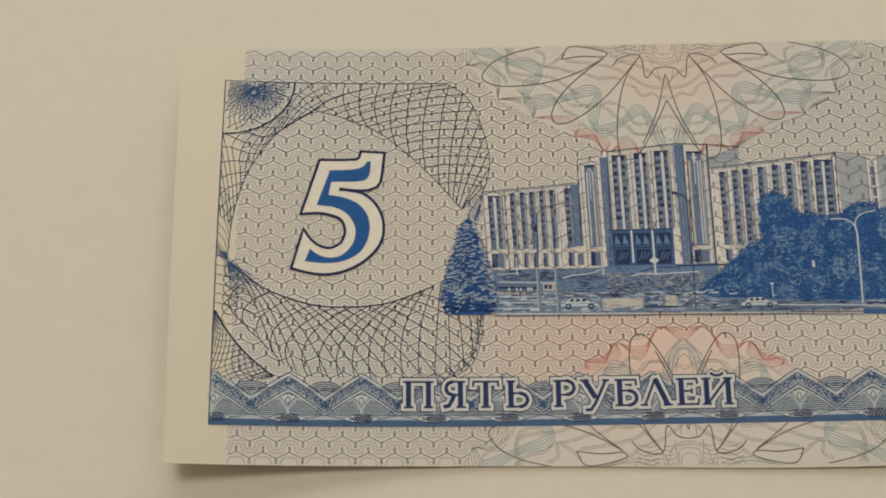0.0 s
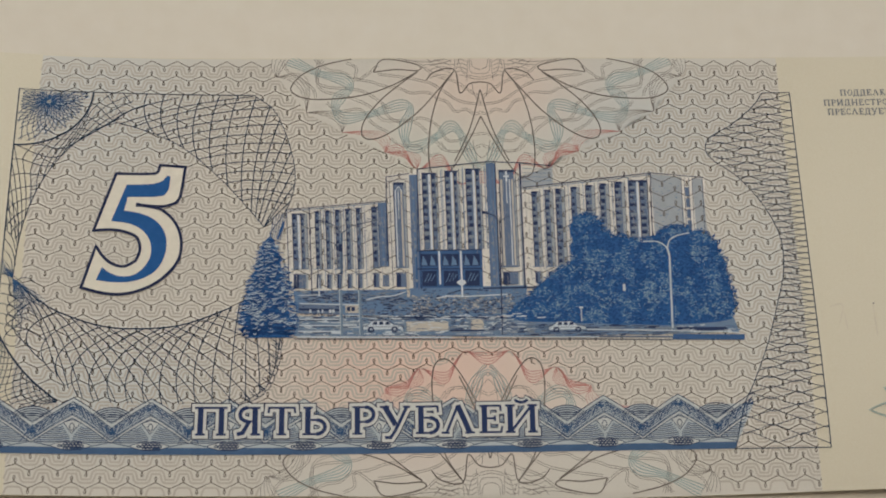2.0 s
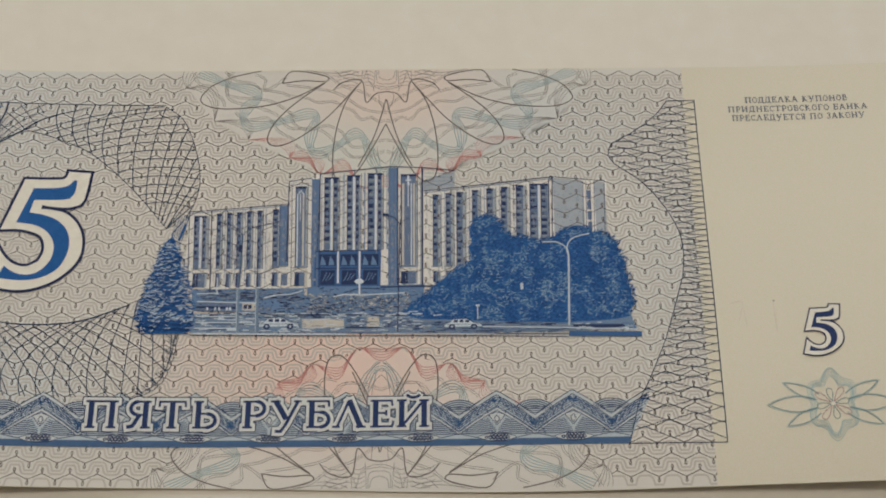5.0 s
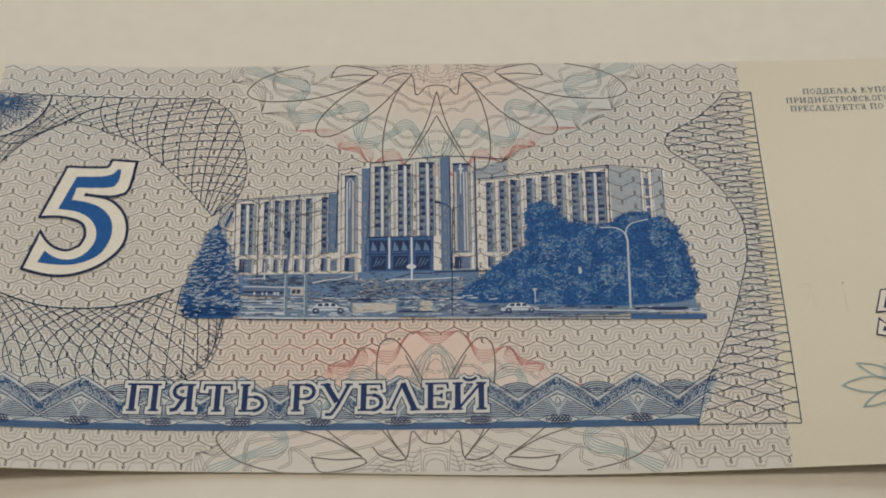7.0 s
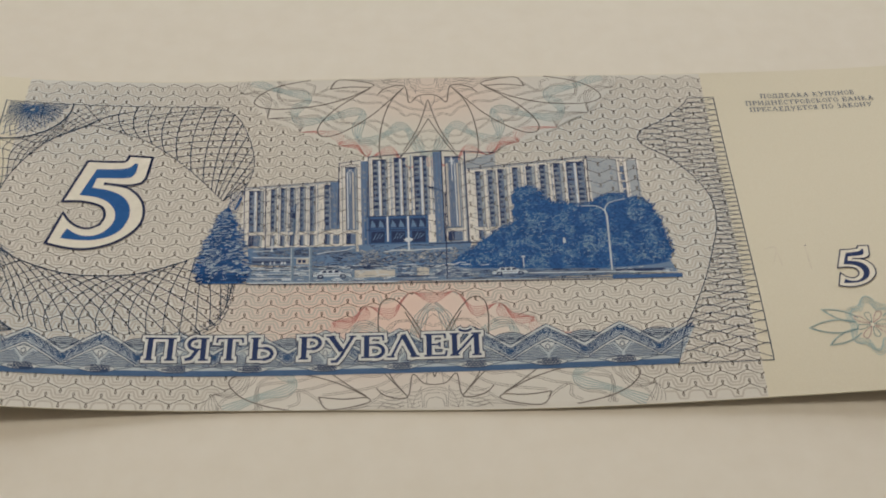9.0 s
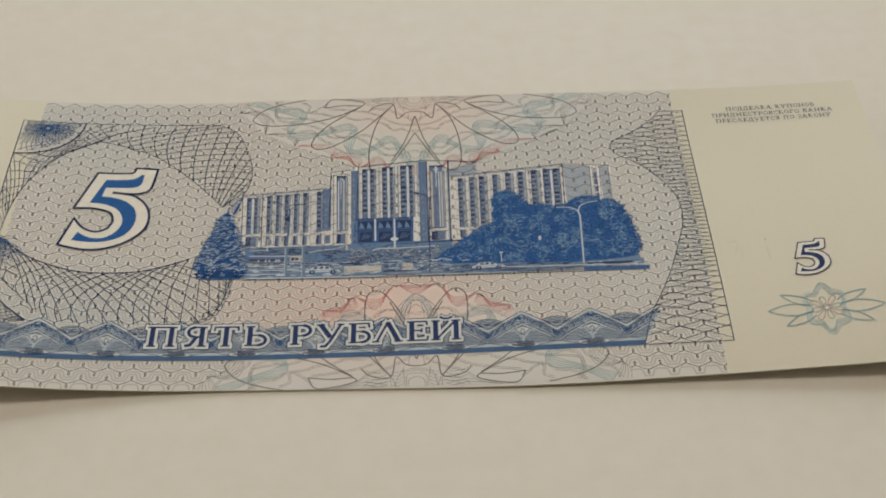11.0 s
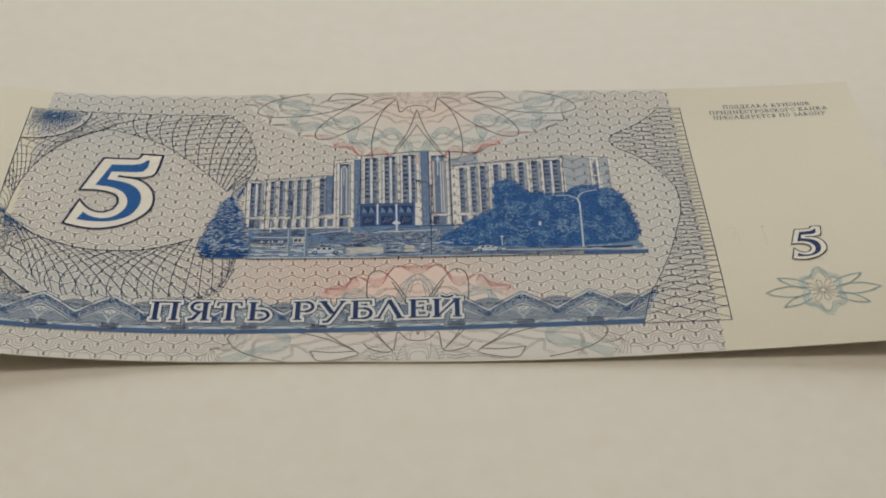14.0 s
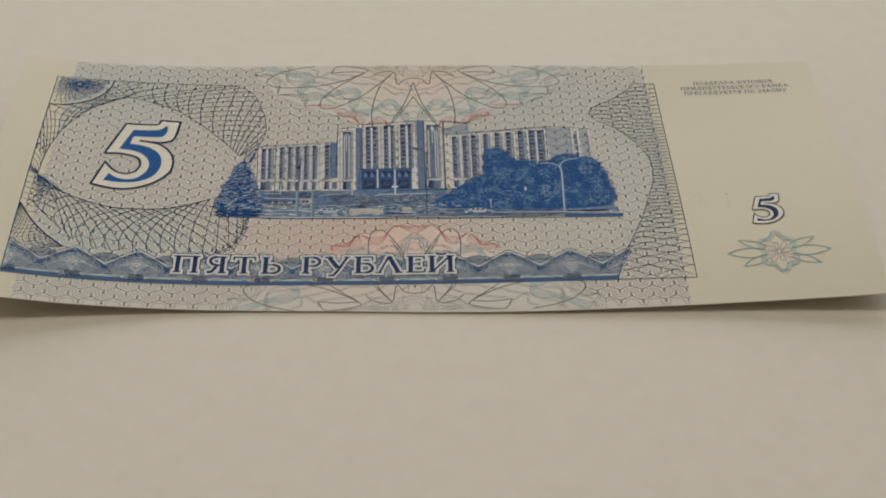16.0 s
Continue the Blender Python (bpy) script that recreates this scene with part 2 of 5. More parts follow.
def tint_material():
    """Ground tint of the print: grey-cream, running to rose and to pale blue."""
    m = mottled("printed_ground_tint", (0.685, 0.655, 0.605), (0.66, 0.635, 0.59), 120, 6000, 0.8, 0.06, 0.00003, 0.3)
    t = m.node_tree
    b = t.nodes["Principled BSDF"]
    base = b.inputs["Base Color"].links[0].from_socket
    geo = t.nodes.new("ShaderNodeTexCoord")
    for place, size, colour, much in (((0.049, -0.042, 0), (35, 60, 0), (0.82, 0.55, 0.46), 0.66), ((0.058, -0.004, 0), (55, 90, 0), (0.80, 0.58, 0.48), 0.46), ((0.052, -0.013, 0), (60, 130, 0), (0.60, 0.64, 0.58), 0.34),
                                      ((0.078, -0.010, 0), (45, 70, 0), (0.52, 0.58, 0.62), 0.45), ((0.008, -0.008, 0), (42, 70, 0), (0.51, 0.575, 0.615), 0.5),
                                      ((0.012, -0.044, 0), (45, 80, 0), (0.50, 0.57, 0.62), 0.55), ((0.092, -0.030, 0), (75, 36, 0), (0.54, 0.59, 0.61), 0.4)):
        sub, mul, ln = (t.nodes.new("ShaderNodeVectorMath") for _ in range(3))
        sub.operation, mul.operation, ln.operation = "SUBTRACT", "MULTIPLY", "LENGTH"
        sub.inputs[1].default_value, mul.inputs[1].default_value = place, size
        ramp = t.nodes.new("ShaderNodeMapRange")
        ramp.interpolation_type = "SMOOTHSTEP"
        for i, v in ((1, 0.0), (2, 1.0), (3, much), (4, 0.0)):
            ramp.inputs[i].default_value = v
        mix = t.nodes.new("ShaderNodeMix")
        mix.data_type = "RGBA"
        mix.inputs[7].default_value = (*colour, 1)
        t.links.new(geo.outputs["Object"], sub.inputs[0])
        t.links.new(sub.outputs[0], mul.inputs[0])
        t.links.new(mul.outputs[0], ln.inputs[0])
        t.links.new(ln.outputs["Value"], ramp.inputs[0])
        t.links.new(ramp.outputs[0], mix.inputs[0])
        t.links.new(base, mix.inputs[6])
        base = mix.outputs[2]
    t.links.new(base, b.inputs["Base Color"])
    return m


GROUND = tint_material()
FAINT = ink("grey_tan_ink", (0.475, 0.44, 0.40))
BROWN = ink("brown_black_ink", (0.10, 0.08, 0.064))
GREY = ink("warm_grey_ink", (0.155, 0.135, 0.125))
SLATE = ink("blue_black_ink", (0.034, 0.058, 0.105))
TEAL = ink("teal_ink", (0.21, 0.34, 0.37))
TEALDARK = ink("dark_teal_ink", (0.20, 0.295, 0.305))
RED = ink("rose_ink", (0.50, 0.235, 0.22))
MIDBLUE = ink("mid_blue_ink", (0.035, 0.09, 0.20))
SOFTBLUE = ink("soft_blue_ink", (0.12, 0.20, 0.345))
BANDBLUE = ink("pale_blue_ink", (0.41, 0.46, 0.50))
MAUVE = ink("mauve_grey_ink", (0.38, 0.36, 0.44))
HATCH = ink("hatching_blue_ink", (0.045, 0.085, 0.18))
BORDERINK = ink("border_navy_ink", (0.022, 0.04, 0.10))
FOOTBLUE = ink("foot_blue_ink", (0.06, 0.115, 0.225))
WHITE = ink("bare_paper_gap", (0.50, 0.525, 0.53))


# Ground tint and the hexagon pattern
def ground():
    p = Print(0.012)
    nx, ny = 90, 54
    foot = lambda x: bottom(x) + 0.13
    pts = [(x, foot(x) * (1 - j / ny) - 0.03 * j / ny) for j in range(ny + 1) for x in (WIDE * i / nx for i in range(nx + 1))]
    p.add(pts, [(j * (nx + 1) + i, j * (nx + 1) + i + 1, (j + 1) * (nx + 1) + i + 1, (j + 1) * (nx + 1) + i) for j in range(ny) for i in range(nx)])
    p.made("ground_tint", GROUND, note, "grey-cream printed ground running to rose and pale blue")


def hexagon_pattern():
    pale, dark = Print(0.02), Print(0.028)
    rows, cols, shift = 28, 30, 1.08
    for r in range(rows):
        top = -0.47 - r * ROW
        path = []
        for c in range(cols):
            xa = shift + c * PERIOD
            ya, yt = top, top - 0.74
            loop = [(0.0, 0.0), (-0.05, 0.2), (-0.12, 0.42), (-0.08, 0.62), (0.05, 0.65), (0.12, 0.45), (0.05, 0.2), (0.0, 0.0)]
            if r:
                path += [(xa - 0.25, ya - 0.13)] + [(xa + x, ya + y) for x, y in loop] + [(xa + 0.25, ya - 0.13)]
            else:
                path += [(xa, ya + 0.1)]
            if c < cols:
                xt = xa + PERIOD / 2
                path += [(xt - 0.3, yt + 0.1)] + [(xt + x, yt - y) for x, y in loop] + [(xt + 0.3, yt + 0.1)]
        path = [(0.03, top - 0.36)] + path + [(WIDE - 0.04, yt + 0.33)]
        path = [(min(x, WIDE - 0.04), max(-57.3, min(-0.05, y))) for x, y in path]
        if top > -56.9:
            dark.stroke(path, 0.095)
        way = []
        n = cols * 26
        for i in range(n + 1):
            x = 0.05 + (WIDE - 0.1) * i / n
            y = top - 1.385 + 0.54 * math.tanh(4.2 * math.cos(math.tau * (x - shift) / PERIOD))
            way.append((x, y))
        for d in (-0.21, 0.21):
            line = [(x, y) for x, y in beside(way, d) if -57.2 < y < -0.05]
            if len(line) == len(way):
                pale.stroke(line, 0.22)
    tagged(pale.made("pattern_contour", FAINT, note, "pale tan meandering lines between the hexagons"), kind="stuff")
    tagged(dark.made("hexagon_pattern", BROWN, note, "thin brown hexagon lines with small loops"), kind="stuff")


# Half rosettes at the upper and the lower edge
def rosettes():
    cusps = [(29.0, 0.3), (30.1, -2.6), (33.8, -7.6), (38.4, -10.4), (43.9, -13.2), (48.0, -15.4), (54.3, -17.6), (MID, -17.2)]

    def scallop(i, k):
        """Line k of the fringe between two tips of the flower's rim."""
        a, b = cusps[i], cusps[i + 1]
        if i == 0:
            return bent((29.3 + 0.55 * k, -0.06), (28.9 + 0.35 * k, -1.7), b, 9)
        m = ((a[0] + b[0]) / 2, (a[1] + b[1]) / 2)
        corner = (b[0] - 0.2, a[1] - 0.25) if i < 5 else (m[0], m[1] + 0.8)
        g = 0.95 + 0.3 * k
        c = (m[0] + (corner[0] - m[0]) * g, m[1] + (corner[1] - m[1]) * g)
        return [tuple((1 - t) ** 2 * a[j] + 2 * t * (1 - t) * c[j] + t * t * b[j] for j in (0, 1)) for t in (s / 9 for s in range(10))]

    half = [q for i in range(len(cusps) - 1) for q in scallop(i, 0)[:-1]]
    whole = half + [(MID, -17.2)] + mirrored(half)[::-1]
    petals = [
        [(48.2, -1.86), (44.8, -3.85), (41.1, -5.16), (37.4, -5.68), (34.0, -5.66), (32.05, -4.85), (31.9, -3.78), (33.3, -2.17), (35.75, -0.97), (38.5, -0.26), (39.6, -0.06)],
        [(48.1, -1.99), (45.8, -3.72), (43.3, -5.98), (41.5, -8.36), (40.9, -10.2), (41.5, -11.27), (43.2, -11.15), (45.65, -9.72), (48.4, -7.35), (50.45, -4.96), (53.0, -1.75)],
        [(53.0, -1.75), (51.2, -4.43), (50.2, -7.36), (49.65, -10.55), (49.5, -14.0), (50.0, -16.2), (51.4, -16.6), (52.9, -14.9), (54.6, -11.8), (56.3, -8.2)],
        [(56.26, -4.47), (54.9, -9.8), (52.8, -14.5)],
        [(49.3, -3.07), (50.5, -1.87), (53.0, -1.62), (53.65, -4.9), (54.9, -3.65), (56.3, -3.34)],
        [(42.5, -1.95), (43.8, -0.1), (48.2, -0.91), (48.2, -1.72), (45.4, -1.57), (42.5, -1.95)]]
    fine = [
        [(38.9, -0.6), (40.2, -1.3), (40.2, -2.8), (42.2, -3.3), (43.8, -3.9), (45.8, -4.2), (47.3, -4.9), (49.4, -4.8), (50.8, -5.7), (52.0, -6.2), (53.0, -7.5), (54.4, -7.2), (55.4, -7.9), (MID, -7.6)],
        [(43.6, -6.2), (44.4, -8.2), (46.2, -9.0), (48.6, -8.4), (50.6, -9.4), (51.8, -11.4), (53.2, -11.6), (54.8, -10.9), (MID, -10.6)],
        [(35.3, -0.1), (35.1, -3.0), (36.4, -4.0), (41.0, -4.6), (44.6, -7.2)],
        [(46.2, -0.2), (49.5, -0.5), (51.5, -0.2)], [(49.0, -0.9), (51.0, -0.8), (52.6, -0.2)],
        [(34.8, -0.1), (36.5, -1.5), (38.5, -1.9), (40.0, -3.0), (41.4, -2.4), (43.0, -1.0)],
        [(45.5, -0.1), (48.2, -0.7), (50.5, -2.4), (53.2, -3.4), (MID, -5.6)], [(43.0, -2.2), (46.5, -2.7), (50.0, -3.6), (53.5, -6.0), (MID, -6.5)],
        [(49.5, -0.1), (50.8, -1.2), (53.0, -1.5), (53.6, -0.1)], [(53.6, -0.1), (54.1, -2.0), (55.2, -2.8), (MID, -3.0)], [(50.4, -0.1), (51.6, -0.7), (53.0, -0.9)],
        [(57.9 - 1.6, -6.2), (55.5, -5.2), (55.3, -3.6)], [(55.0, -0.1), (55.1, -1.9), (MID, -2.2)], [(30.6, -0.2), (31.2, -1.6), (33.0, -2.9), (34.6, -4.2), (35.0, -5.4)],
        [(36.4, -6.2), (38.0, -7.4), (40.8, -7.2), (42.4, -9.2), (44.4, -10.4)], [(44.6, -11.2), (46.0, -12.2), (48.2, -12.4), (49.4, -13.6), (51.0, -13.4)],
        [(53.0, -1.4), (53.1, -0.1)], [(54.6, -3.2), (54.8, -0.1)], [(55.2, -0.1), (55.4, -1.2), (MID, -1.6)], [(54.8, -2.4), (MID, -2.7)],
        [(46.4, -11.5), (46.9, -12.6), (48.5, -12.8), (49.9, -11.4)], [(51.0, -11.7), (52.3, -13.2), (53.9, -12.7), (54.5, -11.5)],
        [(54.2, -11.6), (54.7, -14.2), (MID, -16.0)], [(54.7, -11.5), (55.1, -13.7), (MID, -15.0)], [(55.2, -11.5), (55.5, -13.2), (MID, -14.1)]]
    snake = [(31.4, -0.1), (35.5, -2.1), (38.6, -3.0), (39.4, -4.2), (38.0, -5.6), (37.6, -7.3), (38.9, -8.4), (42.2, -7.8), (45.8, -6.6), (47.2, -7.1), (46.5, -9.7),
             (46.6, -11.7), (47.9, -12.5), (50.6, -11.0), (52.3, -9.6), (53.6, -10.6), (54.7, -13.4), (55.5, -14.9), (MID, -15.3)]
    trail = [(35.9, -0.1), (35.2, -2.7), (35.9, -4.5), (39.6, -5.6), (42.2, -6.9), (43.8, -8.7), (47.5, -8.9), (50.1, -11.2), (51.6, -12.9), (54.1, -13.0), (MID, -12.2)]
    roses = [[(43.95, -12.9), (44.7, -13.4), (46.4, -13.9), (47.5, -15.2), (48.3, -15.5), (49.4, -15.2), (51.4, -15.1), (52.5, -16.6), (53.5, -17.6), (54.6, -17.5), (MID, -17.4)]]
    for flip in (False, True):
        put = turned if flip else (lambda q: q)
        name = "lower_rosette" if flip else "upper_rosette"
        base = Print(0.036)
        base.fill(put([(x, min(-0.0, y)) for x, y in whole]))
        root = base.made(name, GROUND, note, "half rosette of fine petal lines at the edge of the note")
        dark, thin, teal, teal2, red = Print(0.056), Print(0.048), Print(0.042), Print(0.050), Print(0.052)
        for side in (lambda q: q, mirrored):
            for q in petals:
                dark.stroke(put(side(smooth_line(q, 7) if len(q) > 6 or len(q) == 3 else smooth_line(q, 5))), 0.15)
            for q in fine:
                line = smooth_line(q, 6)
                for d in (-0.13, 0.13) if len(q) > 4 else (0.0,):
                    thin.stroke(put(side([w for w in beside(line, d) if w[0] < MID + 0.02])), 0.06)
            line = smooth_line(snake, 9)
            for k in range(5):
                # the strands part at the bends and draw together on the runs between
                wide = [0.29 + 0.09 * math.cos(0.35 * i) for i in range(len(line))]
                strand = [beside(line, (k - 2) * w)[i] for i, w in enumerate(wide)]
                (teal2 if k in (0, 4) else teal).stroke(put(side([q for q in strand if (q[0] - MID) < 0.02])), 0.095)
            for d in (-0.14, 0.14):
                thin.stroke(put(side([q for q in beside(smooth_line(trail, 8), d) if q[0] < MID + 0.02])), 0.055)
            for q in roses:
                line = smooth_line(q, 8)
                for k in range(5):
                    red.stroke(put(side([(x, y + k * 0.36 * math.sin(math.pi * (x - 48.2) / 5.3) ** 2) for x, y in line])), 0.085)
            for k in range(5):
                y = -0.5 - 0.55 * k
                thin.stroke(put(side(smooth_line([(54.6, y), (53.9, y + 0.35), (53.2, y + 0.2)], 4))), 0.06)
                thin.stroke(put(side(smooth_line([(52.6, y), (51.7, y + 0.4), (50.6, y + 0.25), (49.8, y - 0.1)], 4))), 0.06)
            for i in range(len(cusps) - 3):
                for k in range(5):
                    (red if i >= 3 else thin).stroke(put(side([q for q in scallop(i, k) if q[1] < -0.02])), 0.055)
        tagged(dark.made("petal_linework", GREY, root), kind="stuff")
        tagged(thin.made("fine_linework", FAINTLINE, root), kind="stuff")
        tagged(teal.made("teal_linework", TEAL, root), kind="stuff")
        teal2.made("dark_teal_line", TEALDARK, root)
        tagged(red.made("rose_linework", RED, root), kind="stuff")


FAINTLINE = ink("thin_grey_ink", (0.20, 0.18, 0.17))


# Engine-turned nets, left and right
def engine_turning():
    oval = [(-1.0, -30.6), (-0.75, -26.2), (0.0, -21.8), (1.4, -17.7), (3.9, -13.6), (7.0, -10.6), (9.9, -9.35)]
    upper_right = [(9.9, -9.35), (13.5, -10.4), (18.4, -12.7), (23.9, -17.6), (28.8, -23.3)]
    below = [(-1.0, -30.8), (1.7, -33.0), (4.6, -34.8), (10.1, -36.5), (15.7, -36.6), (20.0, -35.9), (25.2, -33.8)]
    lines, hub = Print(0.070), Print(0.074)
    # frame of the blue panel
    lines.stroke([(-2.3, -52.0), (-2.4, -30.0), (-2.45, -5.0)], 0.13)
    lines.stroke([(-2.45, -5.1), (27.3, -5.2)], 0.10)
    # the blank oval's rim
    lines.stroke(smooth_line(oval, 6), 0.09)
    lines.stroke(smooth_line(upper_right, 6), 0.09)
    lines.stroke(smooth_line(below, 6), 0.16)
    # net above and to the right of the oval
    outer = [(9.9, -5.25), (20.0, -5.25), (27.3, -5.4), (29.6, -7.2), (31.2, -10.4), (32.3, -14.4), (32.5, -17.6), (31.6, -20.8), (29.5, -24.2)]
    lo, up = smooth_line(upper_right, 6), smooth_line(outer, 6)
    lines.stroke(smooth_line(outer[2:], 6), 0.09)
    rim_at, out_at = along(lo), along(up)
    for k in range(14):
        # uprights hang from the outer edge and lean together towards the oval's tip
        u = 0.09 + 0.06 * k
        a = out_at(u)
        b = rim_at(float(np.interp(u, (0.0, 0.143, 0.286, 0.41, 0.475, 0.53, 0.62, 0.75), (0.08, 0.28, 0.50, 0.74, 0.86, 0.91, 0.95, 1.0))))
        c = ((a[0] + b[0]) / 2 - 1.7 * math.sin(math.pi * min(1, u + 0.25)), (a[1] + b[1]) / 2)
        lines.stroke(bent(a, c, b), 0.11)
    for k in range(13):
        # cross lines run from the oval to the outer edge, arched
        v = 0.02 + 0.066 * k
        a, b = rim_at(v), out_at(0.43 + 0.56 * v)
        lines.stroke(bent(a, ((a[0] + b[0]) / 2 - 0.8, (a[1] + b[1]) / 2 + 1.1), b), 0.10)
    # strip from the corner disc to the oval's crown
    lines.stroke(smooth_line([(4.2, -12.9), (8.2, -10.0), (12.0, -7.3), (17.5, -5.6)], 8), 0.17, taper=True)
    side = smooth_line(oval, 6)[6:]
    outer_left = [(-2.4, -24.5), (-2.4, -18.0), (-2.4, -13.2)] + arc(-2.4, -5.1, 9.1, 7.9, -84, -8, 12) + [(8.5, -5.3), (12.5, -5.3)]
    net(lines, side, outer_left, 13, -0.22, 0.085, 0.0, 0.8)
    net(lines, side, outer_left, 12, 0.30, 0.08, 0.0, 0.8)
    # side strip with open loops
    for k in range(8):
        y = -20.5 - k * 1.3
        lines.stroke(smooth_line([(-2.35, y), (-1.4, y - 1.3), (-0.8 if k < 5 else -1.1, y - 3.4)], 4), 0.07)
    for k in range(6):
        y = -30.2 - k * 1.25
        lines.stroke(smooth_line([(-2.3, y), (-0.9, y - 0.3), (0.4, y - 1.4), (0.2, y - 2.6), (-0.9, y - 2.7), (-1.3, y - 1.6), (0.2, y - 0.4), (1.6 + 0.35 * k, y - 0.9 - 0.2 * k)], 6), 0.075)
    # hub at the oval's end
    for k in range(13):
        a = radians(-82 + 3.0 * k)
        hub.stroke([(-2.2 + 0.1 * k, -29.4 - 0.02 * k), (-1.0, -30.75), (-1.0 + 6.5 * math.cos(a), -30.75 + (6.2 - 0.18 * k) * math.sin(a))], 0.07, taper=True)
    for k in range(5):
        hub.stroke([(-2.35, -28.6 - 0.35 * k), (-1.0, -30.7)], 0.07)
    # net under the oval
    floor_line = [(1.2, -38.6), (4.4, -42.2), (8.0, -45.3), (13.5, -45.9), (20.5, -45.9), (26.5, -45.8), (29.4, -44.0), (30.7, -40.8), (31.0, -37.9)]
    lo, up = smooth_line(below + [(28.4, -32.2), (31.2, -32.6)], 6), smooth_line(floor_line, 6)
    lines.stroke(smooth_line(floor_line[5:], 6), 0.085)
    rim_at, out_at = along(lo), along(up)
    for k in range(19):
        # arcs that leave the oval's rim and swing down to the border
        u = 0.03 + 0.052 * k
        a, b = rim_at(float(np.interp(u, (0.02, 0.24, 0.40, 0.58, 0.70, 1.0), (0.10, 0.44, 0.63, 0.76, 0.84, 1.0)))), out_at(u)
        swing = 2 * float(np.interp(u, (0.02, 0.24, 0.40, 0.58, 0.70, 1.0), (2.6, 2.9, 2.4, 1.6, 0.2, -0.6)))
        lines.stroke(bent(a, ((a[0] + b[0]) / 2 - swing, (a[1] + b[1]) / 2 + 0.4), b), 0.10)
    for k in range(17):
        # the counter lines, falling to the right from the knot
        v = 0.01 + 0.056 * k
        a, b = rim_at(0.82 * v), out_at(min(1.0, 0.14 + 0.93 * v))
        lines.stroke(bent(a, ((a[0] + b[0]) / 2 + 0.9, (a[1] + b[1]) / 2 + 1.0), b), 0.095)
    rim_at = along(smooth_line(floor_line[5:], 6))
    for k in range(9):
        (xa, ya), (xb, yb) = rim_at(k / 9), rim_at((k + 0.9) / 9)
        lines.stroke(smooth_line([(xa - 0.9, ya + 0.5), (xa + 0.15, ya - 0.25), (xb + 0.3, yb - 0.2), (xb - 0.5, yb + 0.7)], 5), 0.08)
    # corner wedge below
    wedge = [(-2.2, -37.5), (-0.4, -40.4), (2.0, -43.2), (5.2, -45.8)]
    lines.stroke(smooth_line(wedge, 6), 0.2)
    net(lines, smooth_line(wedge, 5), [(-2.3, -37.6), (-2.3, -42.0), (-2.3, -46.0), (2.0, -46.6), (5.2, -45.9)], 15, -0.2, 0.07)
    net(lines, smooth_line(wedge, 5), [(-2.3, -37.6), (-2.3, -42.0), (-2.3, -46.0), (2.0, -46.6), (5.2, -45.9)], 12, 0.35, 0.07)
    lines.made("engine_turned_net", SLATE, note, "thin blue-black engine-turned net round the blank oval")
    tagged(hub.made("net_hub", MIDBLUE, note, "blue knot where the net lines meet"), kind="stuff")
    # corner disc
    disc, rim = Print(0.072), Print(0.078)
    rim.stroke(arc(-2.4, -5.1, 9.1, 7.9, 0, -90, 30), 0.2)
    for k in range(44):
        for turn in (1, -1):
            a = math.tau * k / 44
            run = []
            for i in range(15):
                t = i / 14
                r = 0.3 + 9.4 * t
                b = a + turn * 1.2 * t ** 0.7
                x = 1.3 + 1.15 * r * math.cos(b) + 0.1 * math.sin(7 * r + k)
                y = -6.7 + r * 0.95 * math.sin(b) + 0.1 * math.cos(6 * r + 2 * k)
                if x > -2.35 and y < -5.2 and ((x + 2.4) / 8.7) ** 2 + ((y + 5.1) / 7.5) ** 2 < 1 and (k % 4 < 3 or t < 0.5):
                    run.append((x, y))
                elif run:
                    break
            if len(run) > 1:
                disc.stroke(run, 0.075)
    disc.made("corner_disc", MIDBLUE, note, "dense blue engine-turned quarter disc")
    rim.made("corner_disc_rim", SLATE, note)
    # right hand lattice
    lat = Print(0.070)
    left = [(93.2, -5.0), (91.7, -7.0), (88.8, -9.5), (86.0, -11.2), (85.1, -12.7), (85.8, -14.4), (88.6, -16.6), (90.6, -19.0), (92.2, -21.6), (93.3, -24.4), (93.65, -27.0), (93.4, -30.0), (92.7, -32.6), (90.7, -38.8), (88.4, -44.1), (87.0, -46.9), (85.6, -52.0)]
    right = [(96.75, -5.0), (96.8, -20.0), (96.85, -36.0), (96.9, -52.1)]
    le = smooth_line(left, 4)
    lat.stroke(le, 0.10)
    lat.stroke(right, 0.12)
    lat.stroke([(93.2, -5.05), (96.75, -5.05)], 0.09)
    lat.stroke([(85.6, -52.05), (96.9, -52.1)], 0.10)
    edge_at = lambda y: float(np.interp(-y, [-q[1] for q in le], [q[0] for q in le]))
    y, k = -5.6, 0
    while y > -51.6:
        # two neighbouring lines sway against each other and meet in flat diamonds
        gap = 0.56 if y > -13 else 0.40 + 0.16 * max(0.0, (y + 17) / 4) if y > -37 else 0.40 + 0.045 * (-37 - y)
        xa = edge_at(y)
        n = max(6, int((96.8 - xa) / 0.3))
        run = []
        for i in range(n + 1):
            x = xa + (96.82 - xa) * i / n
            d = (96.82 - x) / 6.4 + 0.5 * (k % 2) + 0.04 * math.sin(1.7 * k)
            sway = 2 * abs(d % 1 - 0.5) * 2 - 1
            yy = y + gap * 0.62 * sway + 0.05 * (96.8 - x) * math.sin(0.35 * y)
            if edge_at(yy) < x + 0.05 and -52.0 < yy < -5.1:
                run.append((x, yy))
        if len(run) > 2:
            lat.stroke(run, 0.075)
        y -= gap
        k += 1
